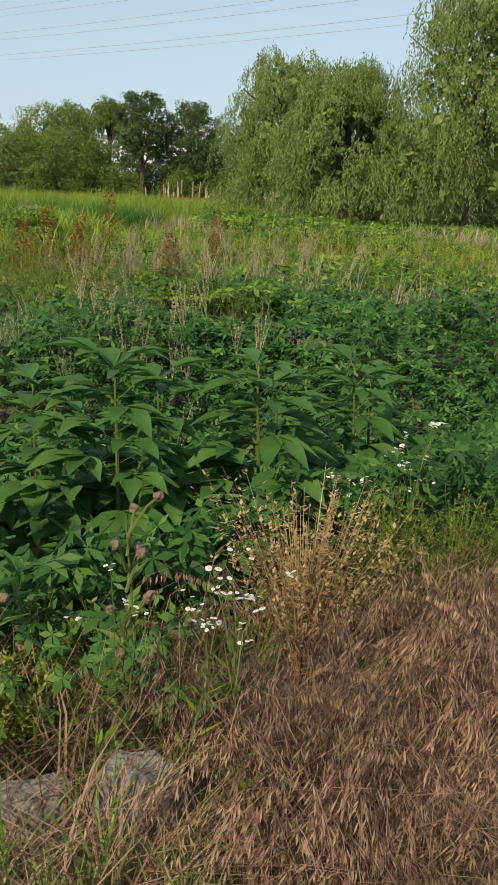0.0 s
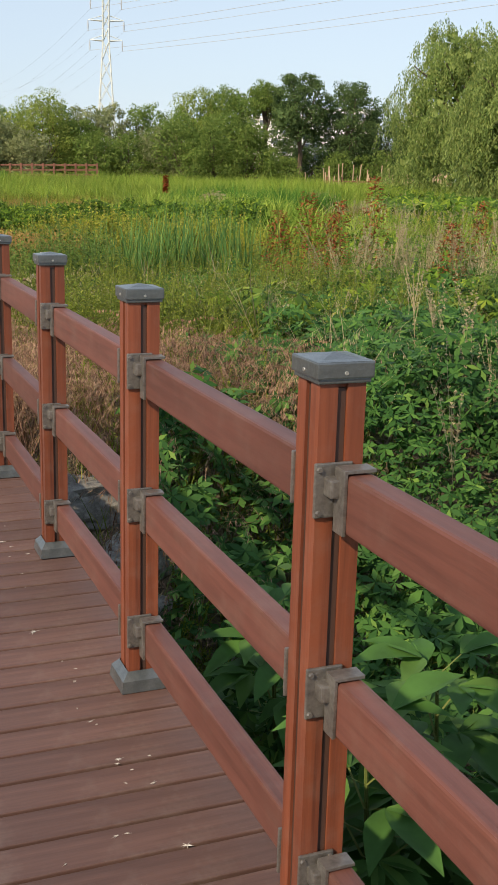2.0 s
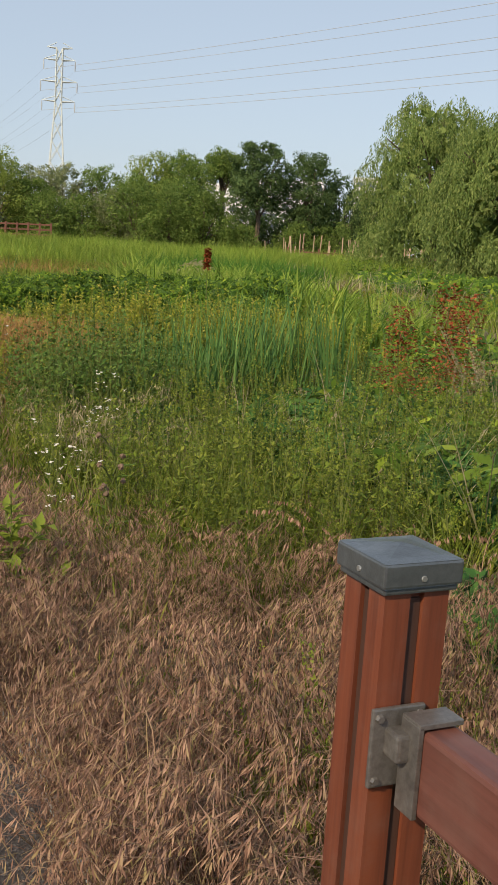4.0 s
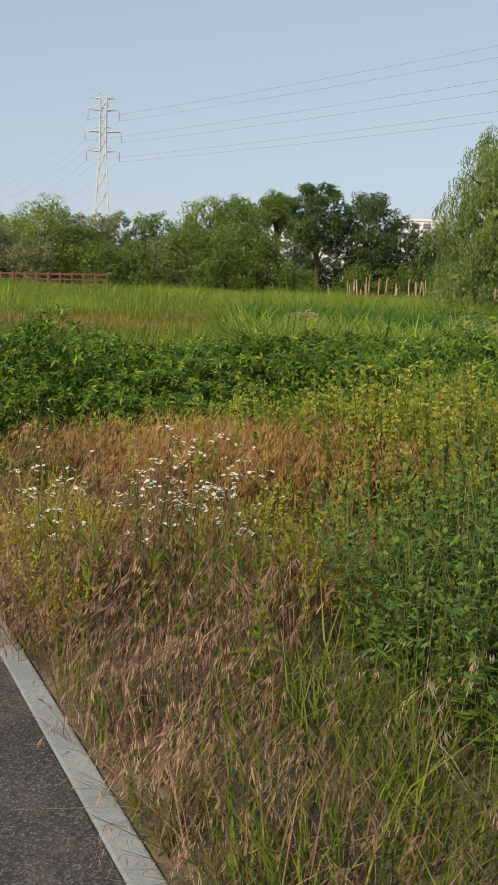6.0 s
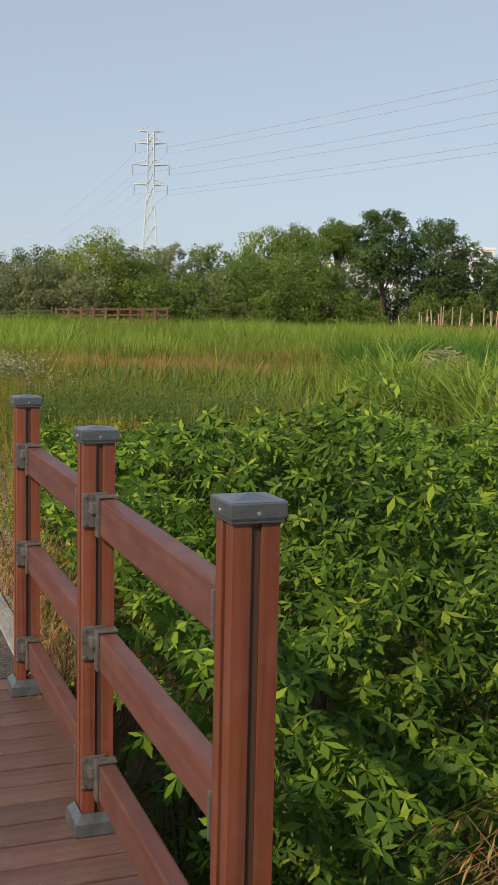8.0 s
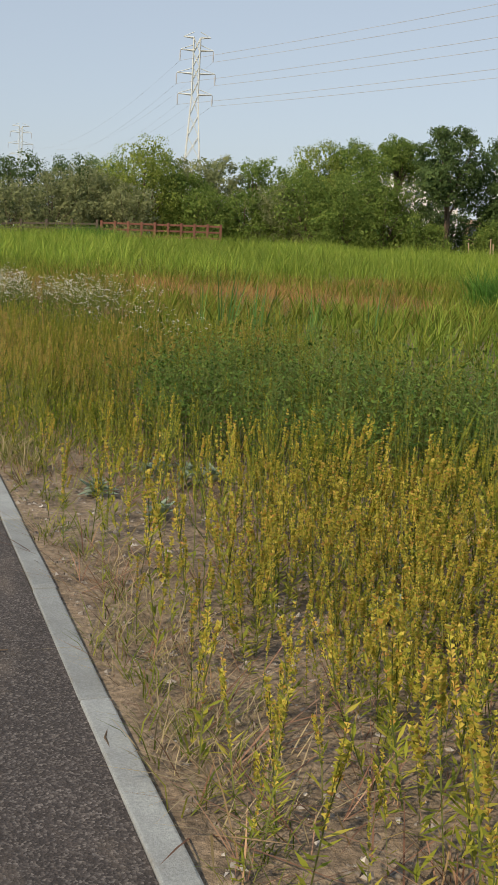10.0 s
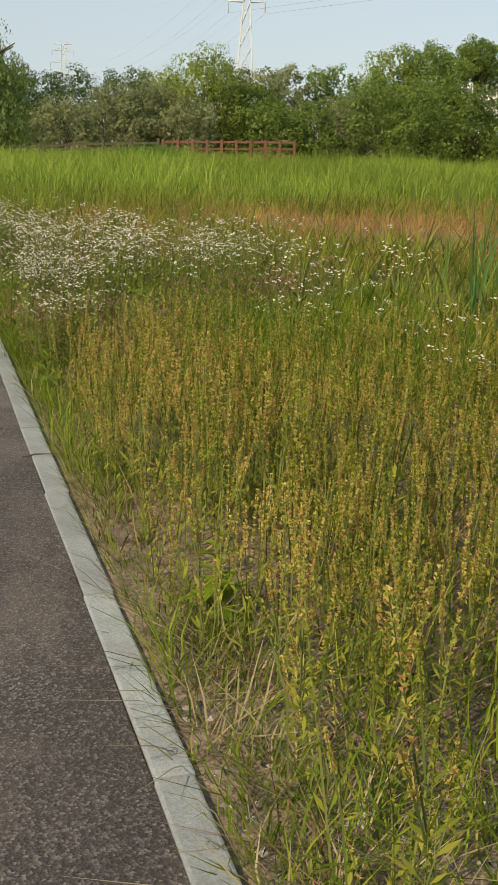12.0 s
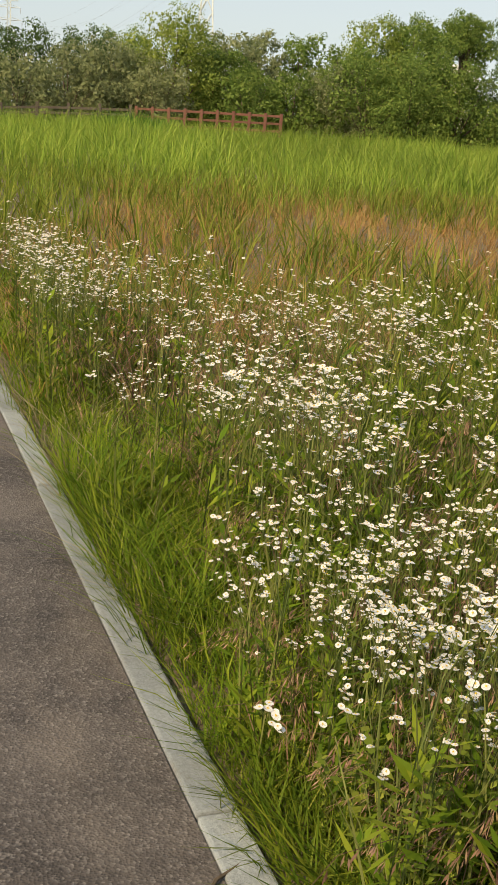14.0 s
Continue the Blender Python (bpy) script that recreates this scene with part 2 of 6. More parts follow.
G_PEPGREEN = plant_material("green_pepperweed", [(0.0, (0.14, 0.185, 0.025)), (0.6, (0.27, 0.29, 0.040)), (1.0, (0.40, 0.36, 0.065))], 0.25, 0.8, 0.3)
G_GOOSE = plant_material("goosefoot_leaf", [(0.0, (0.060, 0.128, 0.026)), (0.5, (0.108, 0.195, 0.038)), (1.0, (0.185, 0.270, 0.055))], 0.2, 1.0, 0.3)
G_STEM = plant_material("green_stem", [(0.0, (0.08, 0.115, 0.03)), (1.0, (0.18, 0.195, 0.06))], 0.15, 1.0, 0.1)
G_PETAL = plant_material("white_petal", [(0.0, (0.720, 0.720, 0.700)), (1.0, (0.800, 0.800, 0.800))], 0.03, 1.0, 0.25)
G_DISC = plant_material("yellow_disc", [(0.0, (0.580, 0.400, 0.030)), (1.0, (0.700, 0.520, 0.060))], 0.05, 1.0, 0.0)
G_OCHRE = plant_material("ochre_seed", [(0.0, (0.29, 0.19, 0.085)), (0.6, (0.45, 0.31, 0.145)), (1.0, (0.52, 0.39, 0.20))], 0.15, 2.0, 0.25)
G_RUST = plant_material("rust_seed", [(0.0, (0.20, 0.050, 0.022)), (1.0, (0.40, 0.11, 0.040))], 0.15, 2.0, 0.15)
G_THISTLE = plant_material("thistle_head", [(0.0, (0.035, 0.018, 0.012)), (0.7, (0.075, 0.036, 0.026)), (1.0, (0.20, 0.14, 0.10))], 0.1, 2.0, 0.0)
G_WILLOW = plant_material("willow_leaf", [(0.0, (0.12, 0.185, 0.055)), (0.5, (0.205, 0.285, 0.080)), (1.0, (0.33, 0.39, 0.13))], 0.3, 0.5, 0.42)
G_TREE = plant_material("tree_leaf", [(0.0, (0.100, 0.170, 0.038)), (0.5, (0.165, 0.248, 0.055)), (1.0, (0.260, 0.335, 0.090))], 0.3, 0.3, 0.42)
# lighter, yellower copy of tree_leaf: sunlight on some crowns put into colour
G_TREESUNLIT = plant_material("sunlit_tree_leaf", [(0.0, (0.15, 0.215, 0.040)), (0.5, (0.245, 0.315, 0.066)), (1.0, (0.36, 0.41, 0.11))], 0.3, 0.3, 0.42)
G_TREEPALE = plant_material("pale_tree_leaf", [(0.0, (0.18, 0.22, 0.10)), (0.5, (0.25, 0.29, 0.135)), (1.0, (0.36, 0.38, 0.20))], 0.25, 0.3, 0.42)
G_TREEDARK = plant_material("dark_tree_leaf", [(0.0, (0.065, 0.11, 0.04)), (0.5, (0.095, 0.155, 0.055)), (1.0, (0.14, 0.20, 0.07))], 0.25, 0.3, 0.38)


G_WEED = plant_material("midgreen_weed_leaf", [(0.0, (0.115, 0.170, 0.024)), (0.5, (0.195, 0.26, 0.038)), (1.0, (0.31, 0.34, 0.060))], 0.3, 0.9, 0.35)


# ---- mesh helpers ----
def part(name, bm, material, parent=None, label="", m=None):
    me = bpy.data.meshes.new(name)
    bm.to_mesh(me)
    bm.free()
    me.materials.append(material)
    ob = new(name, me)
    ob.parent = parent
    if m is not None:
        ob.matrix_basis = m
    return tagged(ob, label)


def box_bm(sx, sy, sz, cx=0, cy=0, cz=0, bevel=0.0, bm=None):
    own = bm or bmesh.new()
    r = bmesh.ops.create_cube(own, size=1, matrix=Matrix.Translation((cx, cy, cz)) @ Matrix.Diagonal((sx, sy, sz, 1)))
    if bevel:
        edges = {e for v in r["verts"] for e in v.link_edges}
        bmesh.ops.bevel(own, geom=list(edges), offset=bevel, segments=2, affect="EDGES", profile=0.6)
    return own


def tube_bm(points, radii, sides=6, bm=None):
    own = bm or bmesh.new()
    rings = []
    pts = [Vector(p) for p in points]
    for i, p in enumerate(pts):
        d = (pts[min(i + 1, len(pts) - 1)] - pts[max(i - 1, 0)]).normalized()
        q = d.to_track_quat("Z", "Y")
        rings.append([own.verts.new(p + q @ Vector((math.cos(a) * radii[i], math.sin(a) * radii[i], 0)))
                      for a in (2 * math.pi * k / sides for k in range(sides))])
    for a, b in zip(rings, rings[1:]):
        for k in range(sides):
            own.faces.new((a[k], a[(k + 1) % sides], b[(k + 1) % sides], b[k]))
    own.faces.new(rings[0][::-1])
    own.faces.new(rings[-1])
    return own


class Shape:
    """A small plant or leaf as plain arrays, to be repeated many times."""

    def __init__(self):
        self.v, self.f, self.m = [], [], []

    def strip(self, centre, widths, side, mat=0):
        """A ribbon along the points of centre; side is the direction of its width."""
        base, side = len(self.v), np.array(side, float)
        for c, w in zip(centre, widths):
            self.v += [np.array(c) - side * w / 2, np.array(c) + side * w / 2]
        for i in range(len(centre) - 1):
            a = base + 2 * i
            self.f += [(a, a + 1, a + 3), (a, a + 3, a + 2)]
            self.m += [mat, mat]

    def tri(self, a, b, c, mat=0):
        base = len(self.v)
        self.v += [np.array(a, float), np.array(b, float), np.array(c, float)]
        self.f.append((base, base + 1, base + 2))
        self.m.append(mat)

    def lobe(self, root, way, length, width, up, mat=0):
        """A plain leaf lobe of two triangles."""
        way, up = np.array(way, float), np.array(up, float)
        way /= np.linalg.norm(way)
        side = np.cross(way, up)
        side /= max(np.linalg.norm(side), 1e-6)
        root = np.array(root, float)
        mid, base = root + way * length * 0.5, len(self.v)
        self.v += [root, mid - side * width / 2, root + way * length, mid + side * width / 2]
        self.f += [(base, base + 3, base + 2), (base, base + 2, base + 1)]
        self.m += [mat, mat]

    def kite(self, root, way, length, width, up, mat=0, fold=0.25):
        """A leaf: a folded kite of four triangles from root along way."""
        way, up = np.array(way, float), np.array(up, float)
        way /= np.linalg.norm(way)
        side = np.cross(way, up)
        side /= max(np.linalg.norm(side), 1e-6)
        nrm = np.cross(side, way)
        root = np.array(root, float)
        mid, tip = root + way * length * 0.42, root + way * length - nrm * length * 0.12
        base = len(self.v)
        lift = nrm * width * fold
        self.v += [root, mid - side * width / 2 + lift, mid, mid + side * width / 2 + lift, tip]
        self.f += [(base, base + 2, base + 1), (base, base + 3, base + 2), (base + 1, base + 2, base + 4), (base + 2, base + 3, base + 4)]
        self.m += [mat] * 4

    def arrays(self):
        return np.array(self.v, float), np.array(self.f, int), np.array(self.m, int)


def mesh_from(name, v, f, mi, mats, smooth=False):
    me = bpy.data.meshes.new(name)
    me.vertices.add(len(v))
    me.vertices.foreach_set("co", np.ascontiguousarray(v, dtype=np.float32).ravel())
    me.loops.add(f.size)
    me.loops.foreach_set("vertex_index", np.ascontiguousarray(f, dtype=np.int32).ravel())
    me.polygons.add(len(f))
    me.polygons.foreach_set("loop_start", np.arange(0, f.size, 3, dtype=np.int32))
    me.polygons.foreach_set("material_index", np.ascontiguousarray(mi, dtype=np.int32))
    if smooth:
        me.polygons.foreach_set("use_smooth", np.ones(len(f), dtype=bool))
    for m in mats:
        me.materials.append(m)
    me.update(calc_edges=True)
    return me


RNG = np.random.default_rng(7)


def spread(shapes, pos, scale, lean=0.15, yaw=None, tall=None):
    """Repeats shapes at the places pos, each turned, leaned and sized by chance; gives joined arrays."""
    n = len(pos)
    pick = RNG.integers(0, len(shapes), n)
    yaw = RNG.uniform(0, 2 * np.pi, n) if yaw is None else yaw
    lx, ly = RNG.normal(0, lean, n), RNG.normal(0, lean, n)
    tall = np.ones(n) if tall is None else tall
    vs, fs, ms, base = [], [], [], 0
    for k, s in enumerate(shapes):
        i = np.nonzero(pick == k)[0]
        if not len(i):
            continue
        v, f, m = s.arrays()
        c, sn = np.cos(yaw[i])[:, None], np.sin(yaw[i])[:, None]
        x = (v[None, :, 0] * c - v[None, :, 1] * sn)
        y = (v[None, :, 0] * sn + v[None, :, 1] * c)
        z = np.repeat(v[None, :, 2], len(i), 0) * tall[i][:, None]
        x, y = x + z * lx[i][:, None], y + z * ly[i][:, None]
        q = np.stack([x, y, z], -1) * scale[i][:, None, None] + pos[i][:, None, :]
        vs.append(q.reshape(-1, 3))
        fs.append((f[None] + (np.arange(len(i)) * len(v))[:, None, None] + base).reshape(-1, 3))
        ms.append(np.tile(m, len(i)))
        base += len(i) * len(v)
    return np.concatenate(vs), np.concatenate(fs), np.concatenate(ms)


def stuff(name, shapes, pos, scale, mats, label, category, lean=0.15, tall=None, yaw=None, uneven=2.6):
    if len(pos) == 0:
        return None
    scale = scale * (1 + 0.28 * hills(pos[:, 0], pos[:, 1], uneven, len(name)))
    v, f, m = spread(shapes, pos, scale, lean, yaw, tall)
    return tagged(new(name, mesh_from(name, v, f, m, mats)), label, category, kind="stuff")


def smooth_step(t):
    t = np.clip(t, 0, 1)
    return t * t * (3 - 2 * t)


def hills(x, y, scale, seed):
    """A cheap rolling noise from a few waves."""
    r = np.random.default_rng(seed)
    out = 0
    for k in range(6):
        a, ph, fr = r.uniform(0, 6.28), r.uniform(0, 6.28), scale * r.uniform(0.6, 2.2)
        out = out + np.sin((x * np.cos(a) + y * np.sin(a)) * fr + ph)
    return out / 6


DITCH_1, DITCH_2 = 4.0, 16.8


def height(x, y):
    """The lie of the land: two ditches under the bridges, a low field, a rise before the far trees."""
    x, y = np.asarray(x, float), np.asarray(y, float)
    c1 = np.abs(y - DITCH_1 - 0.28 * np.maximum(x - 1, 0))
    c2 = np.abs(y - DITCH_2 - 0.22 * np.maximum(x - 1, 0))
    z = -0.005 - 0.95 * smooth_step((2.75 - c1) / 2.2) - 0.75 * smooth_step((1.75 - c2) / 1.4)
    off = smooth_step((x - 0.95) / 1.2)
    z = z + off * (0.05 * hills(x, y, 1.3, 3) - 0.03)
    z = z + 0.35 * smooth_step((y - 40) / 35) * smooth_step((x - 2) / 5) + 0.05 * hills(x, y, 0.2, 9) * smooth_step((y - 20) / 20)
    return z

# ---- ground ----
def axis_steps(parts):
    out = []
    for a, b, n in parts:
        out += list(np.linspace(a, b, n, endpoint=False))
    return np.array(out + [parts[-1][1]])


gx = axis_steps([(-1500, -60, 6), (-60, -4, 14), (-4, 0.6, 10), (0.6, 7, 36), (7, 30, 30), (30, 90, 16), (90, 1500, 8)])
gy = axis_steps([(-1500, -40, 6), (-40, -3, 12), (-3, 26, 120), (26, 50, 40), (50, 120, 30), (120, 3000, 10)])
GX, GY = np.meshgrid(gx, gy, indexing="ij")
gz = height(GX, GY)
gv = np.stack([GX, GY, gz], -1).reshape(-1, 3)
ii, jj = np.meshgrid(np.arange(len(gx) - 1), np.arange(len(gy) - 1), indexing="ij")
a0 = (ii * len(gy) + jj).ravel()
gf = np.concatenate([np.stack([a0, a0 + len(gy), a0 + len(gy) + 1], -1), np.stack([a0, a0 + len(gy) + 1, a0 + 1], -1)])
mid = gv[gf].mean(1)
gravel = (mid[:, 0] > 0.6) & (mid[:, 0] < 3.4) & (mid[:, 1] > 17.9) & (mid[:, 1] < 29.2)
tagged(new("ground", mesh_from("ground", gv, gf, gravel.astype(int), [M_SOIL, M_GRAVEL], True)),
       "bare soil and gravel between weeds beside the path", "ground", kind="structure")

KERB_IN, KERB_OUT = 0.812, 0.892
DECKS = [(1.84, 6.22), (15.62, 17.98)]
ROADS = [(-40.0, 1.84), (6.22, 15.62), (17.98, 140.0)]
path_ob = tagged(new("road"), "worn reddish-grey asphalt footpath with fine chippings", "path", kind="structure")
for a, b in ROADS:
    part("asphalt", box_bm(3.2, b - a - 0.01, 0.16, KERB_IN - 1.603, (a + b) / 2, -0.08), M_ASPHALT, path_ob)

# ---- bridges ----
def railing(y0, count, pitch, label):
    rail_thing = tagged(new("railing"), label, "railing", group="railings of the footbridges")
    for i in range(count):
        y = y0 + i * pitch
        bm = bmesh.new()
        ring = []
        for q in range(4):
            for u, w in ((-0.038, -0.038), (-0.008, -0.038), (-0.008, -0.030), (0.008, -0.030), (0.008, -0.038)):
                c, s = ((1, 0), (0, 1), (-1, 0), (0, -1))[q]
                ring.append((u * c - w * s, u * s + w * c))
        low, high = [bm.verts.new((u, w, 0)) for u, w in ring], [bm.verts.new((u, w, 1.0)) for u, w in ring]
        for q in range(20):
            bm.faces.new((low[q], low[(q + 1) % 20], high[(q + 1) % 20], high[q]))
        bm.faces.new(high)
        post = part("post", bm, M_POST, rail_thing, "", pose(0.798, y, 0.002))
        for c, s in ((1, 0), (0, 1), (-1, 0), (0, -1)):
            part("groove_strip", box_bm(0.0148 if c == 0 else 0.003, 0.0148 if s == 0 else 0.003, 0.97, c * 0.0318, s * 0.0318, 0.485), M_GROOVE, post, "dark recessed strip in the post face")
        cap = box_bm(0.094, 0.094, 0.026, 0, 0, 0.998, 0.003)
        box_bm(0.087, 0.087, 0.008, 0, 0, 0.982, 0.002, cap)
        top = [cap.verts.new((sx * 0.046, sy * 0.046, 1.0108)) for sx, sy in ((-1, -1), (1, -1), (1, 1), (-1, 1))]
        inner = [cap.verts.new((sx * 0.032, sy * 0.032, 1.0125)) for sx, sy in ((-1, -1), (1, -1), (1, 1), (-1, 1))]
        apex = cap.verts.new((0, 0, 1.019))
        for k in range(4):
            cap.faces.new((top[k], top[(k + 1) % 4], inner[(k + 1) % 4], inner[k]))
            cap.faces.new((inner[k], inner[(k + 1) % 4], apex))
        part("cap", cap, M_CAP, post, "grey metal cap with a low pyramid top")
        for sx, sy in ((0, -1), (-1, 0)):
            part("screw", tube_bm([(sx * 0.045, sy * 0.045, 0.994), (sx * 0.0485, sy * 0.0485, 0.994)], [0.004, 0.003], 8), M_STEEL, post)
        shoe = bmesh.new()
        low = [shoe.verts.new((sx * 0.062, sy * 0.062, 0.0)) for sx, sy in ((-1, -1), (1, -1), (1, 1), (-1, 1))]
        lip = [shoe.verts.new((sx * 0.058, sy * 0.058, 0.03)) for sx, sy in ((-1, -1), (1, -1), (1, 1), (-1, 1))]
        high = [shoe.verts.new((sx * 0.041, sy * 0.041, 0.05)) for sx, sy in ((-1, -1), (1, -1), (1, 1), (-1, 1))]
        for k in range(4):
            shoe.faces.new((low[k], low[(k + 1) % 4], lip[(k + 1) % 4], lip[k]))
            shoe.faces.new((lip[k], lip[(k + 1) % 4], high[(k + 1) % 4], high[k]))
        part("shoe", shoe, M_CAP, post, "flared grey metal foot")
        for z in RAIL_Z:
            for s in (-1, 1):
                if (s < 0 and i == 0) or (s > 0 and i == count - 1):
                    continue
                br = box_bm(0.062, 0.006, 0.085, -0.012, s * 0.0415, z + 0.012, 0.002)
                box_bm(0.020, 0.03, 0.03, -0.018, s * 0.054, z + 0.02, 0.004, br)
                box_bm(0.052, 0.032, 0.006, 0.012, s * 0.068, z + 0.049, 0.001, br)
                box_bm(0.006, 0.032, 0.098, -0.0115, s * 0.068, z, 0.001, br)
                for dx in (-0.036, 0.012):
                    for dz in (-0.022, 0.045):
                        tube_bm([(dx, s * 0.044, z + dz), (dx, s * 0.049, z + dz)], [0.005, 0.004], 6, br)
                part("bracket", br, M_METAL, post, "dull steel hinge bracket")
    for i in range(count - 1):
        for z in RAIL_Z:
            part("rail", box_bm(0.044, pitch - 0.115, 0.090, 0.812, y0 + (i + 0.5) * pitch, z, 0.006), M_RAIL, rail_thing)
    return rail_thing


M_STEEL = surface("screw_steel", [(0.3, (0.45, 0.45, 0.44)), (0.7, (0.6, 0.6, 0.58))], 40, 0.35, 0.0, 90, metallic=0.8, fine_amount=0.1)
RAIL_Z = (0.805, 0.475, 0.145)
railing(1.94, 5, 1.035, "red-brown timber railing with three rails on the footbridge")
railing(15.74, 3, 1.05, "red-brown timber railing at the leafy second footbridge")

# ---- trees ----
def leaf_cloud(centres, radii, count, size, flat=0.85, shell=0.72, small=False):
    """Leaves spread through overlapping clumps, most of them near the skin of each clump."""
    w = np.array(radii) ** 2
    k = RNG.choice(len(centres), count, p=w / w.sum())
    d = RNG.normal(size=(count, 3))
    d /= np.linalg.norm(d, axis=1)[:, None]
    r = np.array(radii)[k] * (shell + (1 - shell) * RNG.random(count) ** 0.7) * RNG.uniform(0.85, 1.15, count)
    p = np.array(centres)[k] + d * r[:, None] * np.array((1, 1, flat))
    n = d + RNG.normal(0, 0.6, (count, 3))
    n /= np.linalg.norm(n, axis=1)[:, None]
    t = np.cross(n, RNG.normal(size=(count, 3)))
    t /= np.linalg.norm(t, axis=1)[:, None]
    b = np.cross(n, t)
    s = size * RNG.uniform(0.6, 1.4, count)[:, None]
    if small:
        return np.stack([p - t * s, p + t * s * 0.7 + b * s * 0.6, p + t * s * 0.5 - b * s * 0.7], 1).reshape(-1, 3), np.arange(count * 3).reshape(-1, 3)
    quad = np.stack([p - t * s, p + b * s * 0.55, p + t * s, p - b * s * 0.55], 1)
    v = quad.reshape(-1, 3)
    o = np.arange(count)[:, None] * 4
    f = np.concatenate([o + np.array([0, 1, 2]), o + np.array([0, 2, 3])])
    return v, f


def broad_tree(x, y, h, spread_r, material, label, leaves=5200, size=0.16, low=0.12, lumps=16, seed=1, gap=1.0):
    r = random.Random(seed)
    base = float(height(x, y))
    tree = tagged(new("tree"), label, "tree", group="trees along the far edge of the field")
    tree.matrix_basis = pose(x, y, base - 0.05)
    fork = h * (low + 0.16)
    bm = tube_bm([(0, 0, 0), (0.05 * h * r.uniform(-1, 1) * 0.3, 0, fork * 0.6), (0.1 * r.uniform(-1, 1), 0.1, fork), (0, 0.1, h * 0.75)],
                 [h * 0.028, h * 0.022, h * 0.019, h * 0.006], 7)
    centres, radii = [], []
    for i in range(lumps):
        a = i * 2.4 + r.uniform(-0.5, 0.5)
        f = (i + 0.5) / lumps
        z = h * (low + 0.10 + (0.86 - low) * f)
        reach = spread_r * math.sqrt(max(0.06, 1 - (2 * f - 0.85) ** 2 / 1.5)) * r.uniform(0.45, 0.78) * gap
        c = (math.cos(a) * reach, math.sin(a) * reach, z)
        centres.append(c)
        radii.append(spread_r * r.uniform(0.36, 0.54) * (1.05 - 0.30 * f))
        if i % 2 == 0:
            tube_bm([(0, 0.05, min(fork, z * 0.7)), (c[0] * 0.5, c[1] * 0.5, (fork + z) / 2), c], [h * 0.011, h * 0.007, h * 0.003], 5, bm)
    part("trunk", bm, M_BARK, tree)
    tufts, tuft_r = [], []
    for c, q in zip(centres, radii):
        for _ in range(7):
            d = Vector((r.gauss(0, 1), r.gauss(0, 1), r.gauss(0.25, 0.9))).normalized()
            tufts.append((c[0] + d.x * q * 0.78, c[1] + d.y * q * 0.78, max(0.25, c[2] + d.z * q * 0.72)))
            tuft_r.append(q * r.uniform(0.30, 0.50))
    v, f = leaf_cloud(tufts, tuft_r, leaves, size, 0.8, 0.5, True)
    v2, f2 = leaf_cloud(centres, [q * 0.72 for q in radii], leaves // 4, size * 2.0, 0.85, 0.6, True)
    v, f = np.concatenate([v, v2]), np.concatenate([f, f2 + len(v)])
    crown = new("crown", mesh_from("crown", v, f, np.zeros(len(f), int), [material]))
    crown.parent = tree
    return tree


